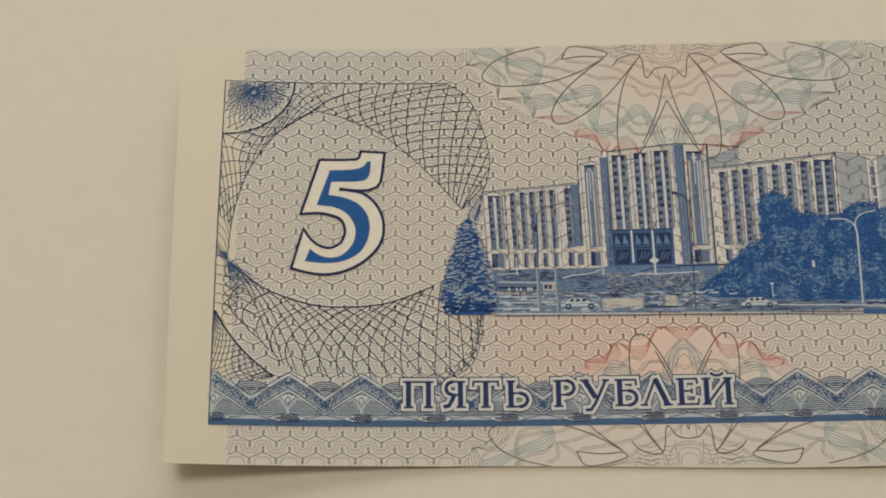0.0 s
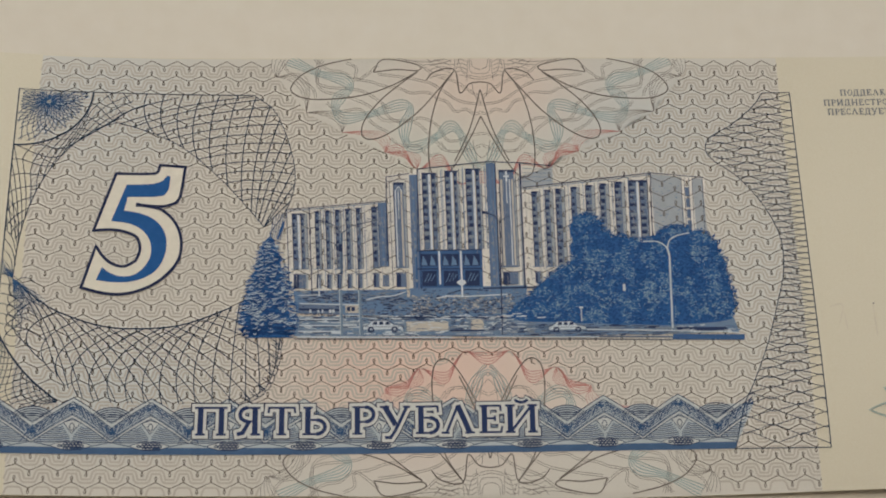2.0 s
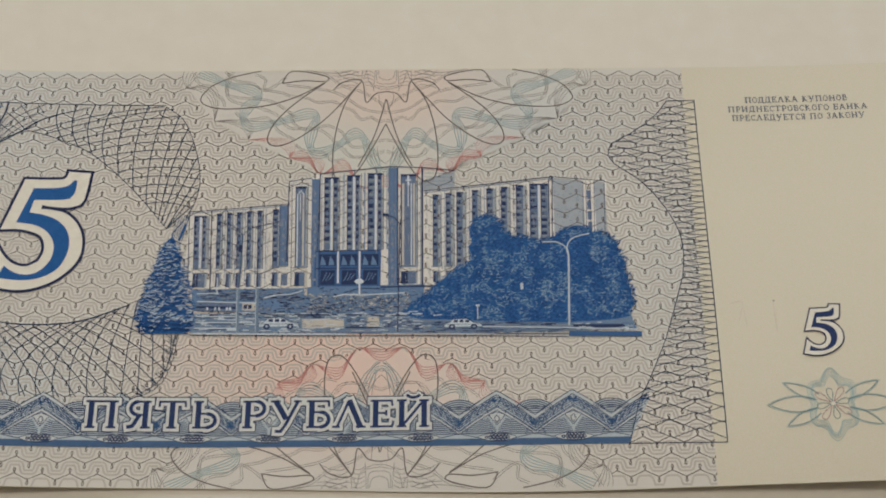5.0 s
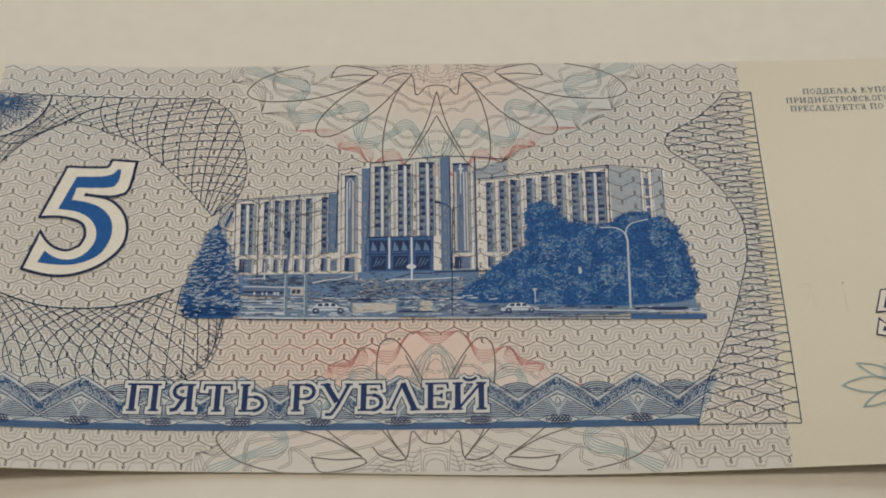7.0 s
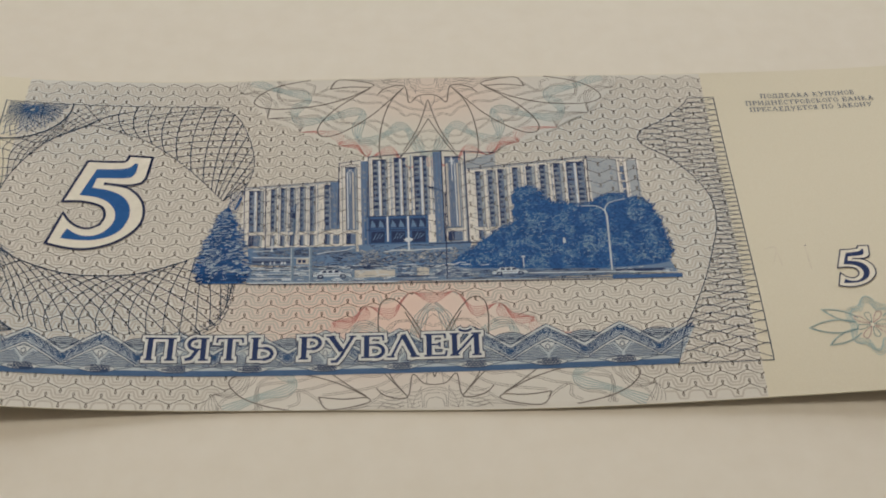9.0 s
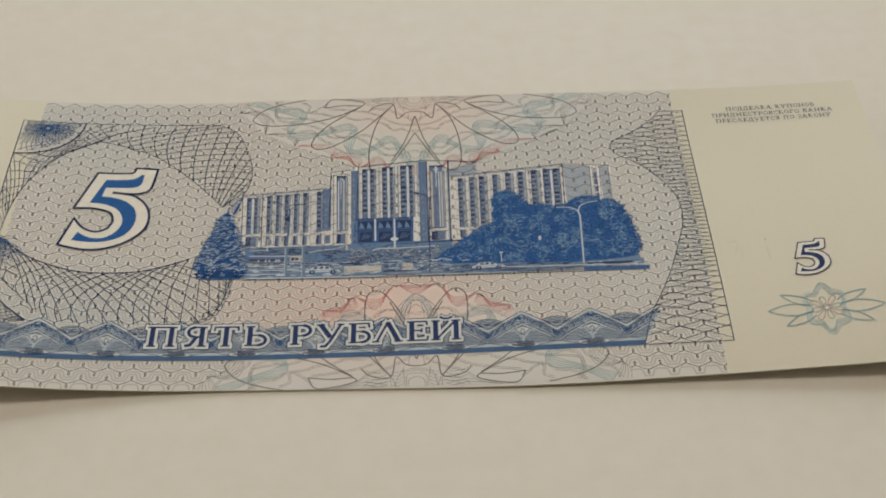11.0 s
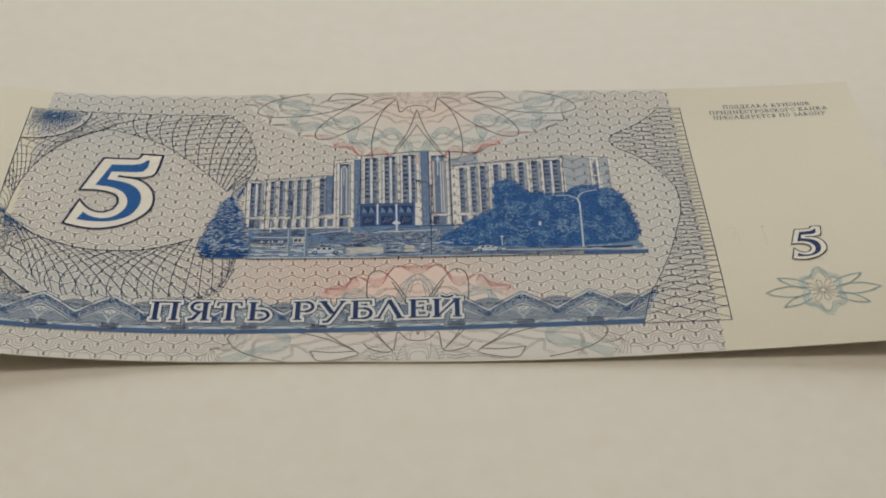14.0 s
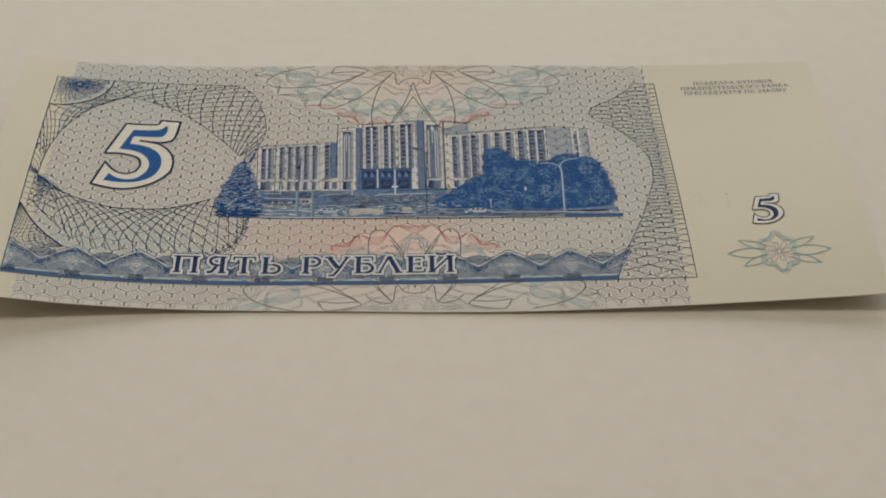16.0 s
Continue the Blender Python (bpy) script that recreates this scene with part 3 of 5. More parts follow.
    lat.made("side_lattice", SLATE, note, "thin dark lattice of flat diamonds beside the blank margin")


# Wave border with its solid foot
def border():
    ground_ink, gap, line, solid, mesh, fleck = Print(0.060), Print(0.068), Print(0.076), Print(0.064), Print(0.072), Print(0.080)
    end = lambda y: 85.5 + (y + 52.0) * 0.49
    xs = [7.1 + 9.0 * k for k in range(-1, 9)]
    top = []
    for c in xs:
        for dx, y in ((-4.5, -46.45), (-3.4, -46.65), (-2.4, -46.95), (0.0, -45.25), (2.4, -46.95), (3.4, -46.65)):
            if -2.3 < c + dx < end(y):
                top.append((c + dx, y))
    outline = [(-2.3, -51.3), (-2.3, top[0][1])] + top + [(end(-46.6), -46.6), (end(-51.3), -51.3)]
    ground_ink.fill(outline)
    keep = lambda q: [(x, y) for x, y in q if -2.25 < x < end(y) - 0.05]
    for c in xs + [88.1]:
        def lay(where, q, w):
            q = keep(q)
            if len(q) > 1:
                where.stroke(q, w)
        for sx in (-1, 1):
            # a line from the peak's side to the valley's, n short steps
            slope = lambda ya, yb, xa=0.0, xb=4.5, n=12: [(c + sx * (xa + (xb - xa) * i / n), ya + (yb - ya) * i / n + 0.12 * math.sin(math.pi * i / n)) for i in range(n + 1)]
            lay(gap, slope(-45.55, -48.65), 0.13)
            lay(line, slope(-45.30, -48.35), 0.085)
            lay(line, slope(-45.82, -48.95), 0.085)
            lay(gap, slope(-47.55, -50.60), 0.14)
            lay(line, slope(-47.36, -50.42), 0.075)
            lay(line, slope(-47.75, -50.75), 0.075)
            for k in range(9):
                lay(mesh, [(c + sx * (0.25 + 0.46 * k + 0.7 * i / 4), -45.95 - 0.33 * k - 1.45 * i / 4 + 0.2 * math.sin(math.pi * i / 4)) for i in range(5)], 0.08)
            for k in range(5):
                lay(mesh, slope(-46.1 - 0.27 * k, -49.15 - 0.29 * k), 0.08)
                lay(mesh, [(c + sx * (0.2 + 1.05 * k + 1.3 * i / 5), -46.1 - 0.72 * k - 1.75 * i / 5 + 0.25 * math.sin(math.pi * i / 5)) for i in range(6)], 0.08)
                lay(line, [(c + sx * (0.5 + 1.0 * k - 0.5 * i / 5), -46.3 - 0.70 * k - 1.1 * i / 5) for i in range(6)], 0.055)
            for k in range(8):
                y = -48.75 - 0.235 * k
                reach = min(4.2, 4.5 * (-47.9 - y) / 2.95 + 0.7)
                start = max(0.15, 1.0 - 0.16 * k)
                lay(line if k % 2 else mesh, [(c + sx * (start + (reach - start) * i / 8), y - 0.16 * math.sin(math.pi * i / 8) - 0.02 * i) for i in range(9)], 0.105)
        for k in range(5):
            lay(line, arc(c + 4.5, -47.9, 2.3 - 0.3 * k, 1.45 - 0.27 * k, 168, 12, 14), 0.11)
        for k in range(4):
            lay(line, [(c + 4.5 - 1.5 + 0.3 * k, -47.35 - 0.25 * k), (c + 4.5 + 1.5 - 0.3 * k, -47.35 - 0.25 * k)], 0.08)
        for k in range(10):
            lay(fleck, [(c + 4.5 + random.gauss(0, 0.42), -49.3 + random.gauss(0, 0.28)), (c + 4.5 + random.gauss(0, 0.38), -49.3 + random.gauss(0, 0.28))], 0.12)
            lay(fleck, [(c + random.gauss(0, 0.42), -46.55 + random.gauss(0, 0.16)), (c + random.gauss(0, 0.42), -46.6 + random.gauss(0, 0.16))], 0.11)
        if -2 < c < 84:
            gap.fill([(c - 0.95, -48.3), (c, -49.55), (c + 0.95, -48.3), (c, -47.95)])
            lay(line, [(c - 1.0, -48.3), (c, -49.6), (c + 1.0, -48.3), (c, -47.95), (c - 1.0, -48.3)], 0.08)
            lay(line, smooth_line([(c, -49.3), (c - 0.28, -48.8), (c, -48.35), (c + 0.28, -48.8), (c, -49.3)], 5), 0.09)
    solid.fill([(-2.3, -52.05), (-2.3, -51.22), (end(-51.22), -51.22), (end(-52.05), -52.05)])
    for c in xs:
        lens = [(c - 2.3, -51.05), (c - 1.2, -50.68), (c, -50.55), (c + 1.2, -50.68), (c + 2.3, -51.05), (c + 1.2, -51.42), (c, -51.55), (c - 1.2, -51.42)]
        lens = [(max(-2.2, x), y) for x, y in lens]
        if c < 84:
            lens = smooth_line(lens, 3, closed=True)
            if c > 0:
                gap.fill(lens)
            line.stroke(lens, 0.08, closed=True)
            for i in range(-3, 4):
                for j in (-1, 0, 1):
                    x, y = c + i * 0.42 + 0.21 * (j % 2), -51.07 + j * 0.28
                    if x > -2.1 and abs(i) + abs(j) < 4:
                        line.stroke(arc(x, y, 0.19, 0.14, 0, 360, 7), 0.12)
        v = c + 4.5
        if v < 84:
            line.stroke([(v - 2.2, -51.1), (v - 0.6, -50.75), (v, -50.6), (v + 0.6, -50.75), (v + 2.2, -51.1)], 0.09)
    base = ground_ink.made("wave_border", BANDBLUE, note, "blue border of waves, chevrons and small medallions")
    solid.made("border_foot", FOOTBLUE, base)
    tagged(gap.made("border_relief", WHITE, base), kind="stuff")
    tagged(mesh.made("border_hatching", HATCH, base), kind="stuff")
    tagged(line.made("border_linework", BORDERINK, base), kind="stuff")
    tagged(fleck.made("border_fleck", MIDBLUE, base), kind="stuff")


# Numerals
FIVE_RIM = [(10.24, -16.44), (14.92, -16.31), (15.36, -16.01), (15.6, -15.14), (18.74, -15.31), (18.27, -19.29), (17.78, -20.23), (16.19, -20.72), (12.89, -20.55), (15.83, -21.09),
            (17.0, -21.9), (17.9, -23.0), (18.5, -24.4), (18.7, -25.9), (18.5, -27.5), (17.6, -29.13), (15.81, -30.81), (13.66, -31.9), (11.52, -32.35), (9.38, -32.2), (6.99, -31.62),
            (8.4, -26.17), (9.27, -27.45), (10.49, -28.46), (11.93, -28.74), (13.25, -28.02), (13.71, -26.58), (13.32, -25.03), (12.34, -24.39), (10.4, -23.98), (7.99, -24.14)]
FIVE_CORE = [(11.62, -17.89), (14.69, -17.71), (15.91, -17.3), (16.52, -16.54), (16.94, -16.62), (16.79, -18.36), (16.3, -19.23), (15.2, -19.45), (12.14, -19.55), (11.82, -19.63), (11.51, -21.37),
             (13.52, -21.73), (15.23, -22.5), (16.47, -23.94), (16.9, -25.77), (16.62, -27.59), (15.79, -29.15), (14.36, -30.19), (12.69, -30.73), (10.54, -30.82), (8.68, -30.61), (9.3, -28.92),
             (10.27, -29.62), (11.48, -30.03), (12.91, -29.9), (14.1, -29.04), (14.93, -27.61), (15.03, -26.05), (14.53, -24.75), (13.54, -23.71), (12.08, -23.08), (10.01, -22.85)]


def numeral(name, put, rim_width, label, core_ink):
    body, edge, core = Print(0.084), Print(0.094), Print(0.092)
    rim = rounded([put(q) for q in FIVE_RIM])
    body.fill(rim)
    edge.stroke(rim, rim_width, closed=True)
    core.fill(rounded([put(q) for q in FIVE_CORE]))
    root = body.made(name, PALE5, note, label)
    core.made("numeral_core", core_ink, root)
    edge.made("numeral_outline", NAVY, root)


PALE5 = ink("numeral_white", (0.68, 0.645, 0.57))
HALO = ink("letter_halo_ink", (0.56, 0.57, 0.56))


# Lettering: each letter is thick and thin strokes in units of its height
def letter_strokes(ch):
    T, t = 0.19, 0.075
    serif = lambda x, y, w=0.17: ([(x - w, y), (x + w, y)], t)
    stem = lambda x, lo=0.0, hi=1.0: ([(x, lo), (x, hi)], T)
    bowl = lambda cx, cy, rx, ry, a0, a1: (arc(cx, cy, rx, ry, a0, a1, 12), 0.13)
    table_of = {
        "П": [stem(0.2), stem(0.92), ([(0.0, 0.97), (1.12, 0.97)], t), serif(0.2, 0.03), serif(0.92, 0.03)],
        "Я": [stem(0.62), serif(0.64, 0.03), ([(0.8, 0.97), (0.36, 0.97)], t), bowl(0.36, 0.73, 0.26, 0.24, 90, 270), ([(0.36, 0.49), (0.62, 0.49)], t), ([(0.42, 0.49), (0.2, 0.08), (0.0, 0.04)], 0.14)],
        "Т": [stem(0.46), serif(0.46, 0.03), ([(0.0, 0.97), (0.92, 0.97)], t), ([(0.02, 0.99), (0.0, 0.78)], t), ([(0.90, 0.99), (0.92, 0.78)], t)],
        "Ь": [stem(0.2), serif(0.2, 0.97), ([(0.02, 0.03), (0.5, 0.03)], t), bowl(0.5, 0.28, 0.3, 0.25, -90, 90), ([(0.2, 0.53), (0.5, 0.53)], t)],
        "Р": [stem(0.2), serif(0.2, 0.03), ([(0.02, 0.97), (0.48, 0.97)], t), bowl(0.48, 0.71, 0.29, 0.26, -90, 90), ([(0.2, 0.45), (0.48, 0.45)], t)],
        "У": [([(0.12, 1.0), (0.52, 0.32)], T), ([(0.92, 1.0), (0.5, 0.12), (0.34, -0.12), (0.14, -0.12)], 0.11), serif(0.13, 0.97), serif(0.9, 0.97, 0.13)],
        "Б": [stem(0.2), ([(0.02, 0.97), (0.78, 0.97), (0.80, 0.76)], t), ([(0.02, 0.03), (0.5, 0.03)], t), bowl(0.5, 0.3, 0.3, 0.27, -90, 90), ([(0.2, 0.57), (0.5, 0.57)], t)],
        "Л": [([(0.56, 1.0), (0.98, 0.0)], T), ([(0.56, 1.0), (0.16, 0.04)], 0.09), serif(0.12, 0.03, 0.14), serif(0.98, 0.03)],
        "Е": [stem(0.2), ([(0.02, 0.97), (0.76, 0.97), (0.78, 0.78)], t), ([(0.2, 0.52), (0.56, 0.52)], t), ([(0.02, 0.03), (0.78, 0.03), (0.82, 0.24)], t), ([(0.57, 0.62), (0.57, 0.42)], t)],
        "О": [bowl(0.46, 0.5, 0.38, 0.46, 0, 180), bowl(0.46, 0.5, 0.38, 0.46, 180, 360)],
        "С": [bowl(0.46, 0.5, 0.38, 0.46, 45, 315), ([(0.74, 0.98), (0.74, 0.72)], t)],
        "Д": [([(0.28, 1.0), (0.18, 0.06)], t), stem(0.78), ([(0.0, 0.03), (1.0, 0.03)], t), ([(0.02, 0.03), (0.02, -0.2)], t), ([(0.98, 0.03), (0.98, -0.2)], t), ([(0.2, 0.97), (0.92, 0.97)], t)],
        "К": [stem(0.2), serif(0.2, 0.97), serif(0.2, 0.03), ([(0.24, 0.5), (0.74, 0.97)], t), ([(0.36, 0.58), (0.84, 0.03)], 0.15), serif(0.84, 0.03, 0.12)],
        "А": [([(0.5, 1.0), (0.9, 0.0)], T), ([(0.5, 1.0), (0.14, 0.04)], 0.09), ([(0.26, 0.34), (0.74, 0.34)], t), serif(0.12, 0.03, 0.13), serif(0.9, 0.03, 0.14)],
        "Н": [stem(0.2), stem(0.92), ([(0.2, 0.5), (0.92, 0.5)], t), serif(0.2, 0.97), serif(0.92, 0.97), serif(0.2, 0.03), serif(0.92, 0.03)],
        "И": [stem(0.2), stem(0.92), ([(0.24, 0.06), (0.88, 0.94)], 0.09), serif(0.2, 0.97), serif(0.92, 0.97), serif(0.2, 0.03), serif(0.92, 0.03)],
        "В": [stem(0.2), ([(0.02, 0.97), (0.46, 0.97)], t), bowl(0.44, 0.76, 0.24, 0.21, -90, 90), ([(0.2, 0.54), (0.5, 0.54)], t), bowl(0.48, 0.28, 0.29, 0.26, -90, 90), ([(0.02, 0.03), (0.5, 0.03)], t)],
        "Г": [stem(0.2), serif(0.2, 0.03), ([(0.02, 0.97), (0.72, 0.97), (0.75, 0.74)], t)],
        "З": [bowl(0.34, 0.74, 0.26, 0.23, 150, -90), bowl(0.36, 0.28, 0.3, 0.25, 90, -150)],
        "Й": [stem(0.2), stem(0.98), ([(0.24, 0.06), (0.94, 0.94)], 0.09), serif(0.2, 0.97), serif(0.2, 0.03), serif(0.98, 0.97), serif(0.98, 0.03), (arc(0.6, 1.25, 0.24, 0.17, 200, 340, 10), 0.10)]}
    return table_of[ch]


def inscription():
    places = {0: ("П", 21.2), 1: ("Я", 26.2), 2: ("Т", 29.9), 3: ("Ь", 33.9), 4: ("Р", 39.8), 5: ("У", 43.3), 6: ("Б", 47.4), 7: ("Л", 50.6), 8: ("Е", 55.0), 9: ("Й", 58.1)}
    high = 3.42
    shadows, halos, faces = [], [], []

    def grown(q, g):
        (xa, ya), (xb, yb) = q[0], q[1]
        l = math.dist(q[0], q[1]) or 1
        first = (xa - (xb - xa) / l * g, ya - (yb - ya) / l * g)
        (xa, ya), (xb, yb) = q[-2], q[-1]
        l = math.dist(q[-2], q[-1]) or 1
        return [first] + q[1:-1] + [(xb + (xb - xa) / l * g, yb + (yb - ya) / l * g)]
    for i, (ch, x) in places.items():
        p, halo, shadow = Print(0.116), Print(0.106), Print(0.098)
        base = -49.72
        for q, w in letter_strokes(ch):
            q = [(x + a * high + 0.03, base + b * high) for a, b in q]
            p.stroke(q, w * high)
            if ch != "Й" or q[0][1] < -46.2:
                halo.stroke(grown(q, 0.36), w * high + 0.74)
                shadow.stroke(grown(q, 0.47), w * high + 0.97)
            else:
                halo.stroke(grown(q, 0.25), w * high + 0.50)
                shadow.stroke(grown(q, 0.34), w * high + 0.70)
        faces.append(p)
        halos.append(halo)
        shadows.append(shadow)
    root = tagged(new("inscription"), "dark blue serif letters with white halos and thin outlines")
    root.parent = note
    for p in shadows:
        p.made("letter_outline", NAVY, root)
    for p in halos:
        p.made("letter_halo", HALO, root)
    for p in faces:
        p.made("letter", LETTER, root)


LETTER = ink("letter_blue_ink", (0.02, 0.036, 0.11))


def small_print():
    """Three lines of small serif capitals on the blank margin."""
    for text, x, y, wide in (("ПОДДЕЛКА КУПОНОВ", 103.4, -5.55, 13.15), ("ПРИДНЕСТРОВСКОГО БАНКА", 101.1, -6.95, 17.9), ("ПРЕСЛЕДУЕТСЯ ПО ЗАКОНУ", 101.5, -8.28, 17.0)):
        p = Print(0.05)
        glyphs = [letter_strokes(ch) if ch != " " else [] for ch in text]
        spans = [max((q[0] for line, _ in g for q in line), default=0.35) + 0.26 for g in glyphs]
        unit, high = wide / (sum(spans) - 0.26), 0.84
        for g, span in zip(glyphs, spans):
            for line, w in g:
                p.stroke([(x + a * unit, y + b * high) for a, b in line], max(0.10, w * high * 0.95))
            x += span * unit
        p.made("text_line", SMALLINK, note, "line of small dark serif capitals on the cream margin")


SMALLINK = ink("grey_blue_text_ink", (0.13, 0.15, 0.19))


def small_rosette():
    cx, cy = 109.5, -47.7
    base, teal, grey, rose = Print(0.030), Print(0.040), Print(0.048), Print(0.052)
    for k in range(6):
        g = 0.80 + 0.055 * k
        ring = []
        for i in range(84):
            th = math.tau * i / 84
            r = g * (1 + (0.17 - 0.012 * k) * math.cos(6 * th + math.pi)) * (1 + 0.03 * math.sin(3 * th + k))
            ring.append((cx + 2.6 * r * math.cos(th), cy + 3.75 * r * math.sin(th)))
        teal.stroke(ring, 0.075, closed=True)
    for sx in (-1, 1):
        for ang, long, fat in ((0, 7.4, 0.95), (27, 6.1, 0.62), (-27, 6.1, 0.62)):
            a = radians(ang)
            for grow, w, where in ((0.0, 0.10, grey), (0.25, 0.08, teal)):
                q = []
                for i in range(25):
                    s = 1 - abs(i / 12 - 1)
                    r = 1.9 + (long + grow - 1.9) * s
                    off = (1 if i < 12 else -1) * (fat + grow * 0.5) * math.sin(math.pi * (0.18 + 0.82 * s)) ** 0.9
                    q.append((cx + sx * (r * math.cos(a) - off * math.sin(a)), cy + r * math.sin(a) * 0.95 + off * math.cos(a)))
                where.stroke(q, w)
    for k in range(8):
        a = math.tau * k / 8 + 0.2
        long = 2.3 if k % 2 else 1.9
        q = [(cx + (0.25 + (long - 0.25) * math.sin(math.pi * i / 14) ** 0.9) * math.cos(a) - 0.36 * math.sin(math.tau * i / 14) * math.sin(a),
              cy + (0.25 + (long - 0.25) * math.sin(math.pi * i / 14) ** 0.9) * math.sin(a) + 0.36 * math.sin(math.tau * i / 14) * math.cos(a)) for i in range(15)]
        (grey if k % 2 == 0 else rose).stroke(q, 0.085)
    base.fill([(cx + 0.35 * math.cos(math.tau * i / 16), cy + 0.35 * math.sin(math.tau * i / 16)) for i in range(16)])
    root = base.made("small_rosette", PALETEAL, note, "small teal and rose rosette on the cream margin")
    tagged(teal.made("teal_ring", LIGHTTEAL, root), kind="stuff")
    tagged(grey.made("leaf_linework", TEALDARK, root), kind="stuff")
    tagged(rose.made("inner_flower", MAUVEROSE, root), kind="stuff")


LIGHTTEAL = ink("light_teal_ink", (0.37, 0.46, 0.455))
PALETEAL = ink("very_pale_teal_ink", (0.675, 0.645, 0.545))
MAUVEROSE = ink("mauve_rose_ink", (0.40, 0.26, 0.27))


# The printed view: long office building, spruce, trees, road
def printed_view():
    tone, blue, dark, soft, pale = Print(0.0268), Print(0.088), Print(0.100), Print(0.082), Print(0.108)
    rnd = random.Random(5)
    soft2, street, glass_ink, cream = Print(0.0945), Print(0.0805), Print(0.1035), Print(0.0925)

    def quad(p, xa, xb, ya, yb, yc=None, yd=None):
        """A strip from xa to xb, between tops ya, yb and feet yc, yd."""
        p.fill([(xa, yc), (xb, yd), (xb, yb), (xa, ya)], 1.2)

    lean = lambda x: 0.05 - (x - 32) * 0.0015

    def upright(p, xa, xb, top, foot):
        """A strip of ink that stands with the building's lean."""
        k = lean(xa)
        n = max(1, int((top - foot) / 1.3))
        ys = [top + (foot - top) * i / n for i in range(n + 1)]
        p.add([(x + k * (top - y), y) for y in ys for x in (xa, xb)], [(2 * i + 1, 2 * i, 2 * i + 2, 2 * i + 3) for i in range(n)])

    def strip(xa, xb, top, sill, storey):
        """A strip of windows: grey-blue panes, each storey with its own darks and glints."""
        k = lean(xa)
        upright(blue, xa, xb, top, sill)
        upright(dark, xa - 0.05, xa + 0.05, top + 0.25, sill)
        y = top
        while y - storey > sill - 0.1:
            o = k * (top - y)
            cut_at = rnd.uniform(0.5, 0.68) * storey
            dark.rect(xa + o, y - cut_at, xa + o + (xb - xa) * rnd.uniform(0.45, 0.95), y - rnd.uniform(0.05, 0.2) * storey)
            if rnd.random() < 0.65:
                soft2.rect(xa + o + 0.05, y - 0.96 * storey, xb + o - rnd.uniform(0.0, 0.2), y - cut_at - 0.04)
            if rnd.random() < 0.3:
                soft.rect(xa + o + 0.08, y - 0.4 * storey, xa + o + 0.22, y - 0.15 * storey)
            y -= storey

    def bay(xa, xb, top, sill, lower, storey=0.92, mullion=None, shade=0.34):
        """A bay between two piers: lintel shadow, window strips, the shaded reveal, a ground-floor window."""
        dark.add([(xa - 0.12, top + 0.05), (xa, top - 0.28), (xb + 0.05, top - 0.28), (xb + 0.12, top + 0.05)], [(0, 1, 2, 3)])
        if mullion:
            strip(xa, mullion - 0.2, top - 0.2, sill, storey)
            strip(mullion + 0.22, xb, top - 0.2, sill, storey)
            upright(glint, mullion - 0.2, mullion + 0.06, top - 0.15, sill)
            upright(cream, mullion + 0.06, mullion + 0.22, top - 0.15, sill)
            upright(dark, mullion + 0.19, mullion + 0.25, top - 0.2, sill)
        else:
            strip(xa, xb, top - 0.2, sill, storey)
        upright(tone, xb, xb + shade, top, sill)
        upright(dark, xb + shade - 0.03, xb + shade + 0.03, top + 0.3, sill)
        o = lean(xa) * (top - sill)
        if lower < sill - 1:
            blue.rect(xa + o, lower, xb + o, sill - 0.75)
            dark.rect(xa + o, lower, xa + o + (xb - xa) * 0.45, sill - 0.75)
            tone.rect(xb + o, lower, xb + o + shade * 0.8, sill - 0.75)
            dark.stroke([(xa + o - 0.1, sill - 0.7), (xb + o + 0.3, sill - 0.66)], 0.09)
            soft.stroke([(xa + o - 0.3, sill - 0.04), (xb + o + shade, sill)], 0.08)

    def recess(xa, xb, top, foot):
        """A deep blue shadowed return between two fronts."""
        upright(deepwall, xa, xb, top, foot)
        w = xb - xa
        for f, wide in ((0.12, 0.16), (0.62, 0.2)):
            upright(blue, xa + f * w, xa + f * w + wide, top - 0.3, foot)
        for f in (0.36, 0.82):
            upright(soft, xa + f * w, xa + f * w + 0.1, top - 0.5, foot)
        upright(dark, xb - 0.05, xb + 0.05, top, foot)
        for k in range(int((top - foot) / 1.1)):
            if rnd.random() < 0.6:
                y = top - 0.8 - 1.1 * k
                soft2.rect(xa + 0.3 * w + lean(xa) * (top - y), y - 0.35, xa + 0.55 * w + lean(xa) * (top - y), y)

    piers, glint, deepwall, entrance = Print(0.0228), Print(0.1012), Print(0.0815), Print(0.0835)
    piers.fill([(31.5, -31.7), (31.5, -20.9), (44.0, -19.85), (44.0, -16.4), (47.0, -16.0), (47.75, -15.5), (57.4, -14.5), (61.1, -14.65), (61.3, -18.0), (77.7, -16.2), (84.7, -16.8), (84.0, -26.0), (67.0, -31.0), (47.0, -32.4)], 1.2)
    # left wing
    roof = lambda x: -20.95 + (x - 31.6) * 0.085
    dark.stroke([(31.45, roof(31.45)), (44.1, roof(44.1))], 0.10)
    soft.stroke([(31.5, roof(31.5) - 0.22), (44.1, roof(44.1) - 0.2)], 0.07)
    upright(dark, 31.5, 31.6, roof(31.5), -31.6)
    bay(32.25, 33.75, roof(32.3) - 0.65, -28.85, -31.4, mullion=33.1)
    upright(dark, 34.3, 34.42, roof(34), -32.4)
    for x in (35.1, 36.4, 37.65, 38.95, 40.25):
        bay(x, x + 0.48, roof(x) - 0.6, -28.85, -31.4, shade=0.22)
        upright(soft, x + 0.98, x + 1.04, roof(x) - 0.1, -31.2)
    bay(42.2, 42.85, roof(42) - 0.6, -28.75, -31.3, shade=0.15)
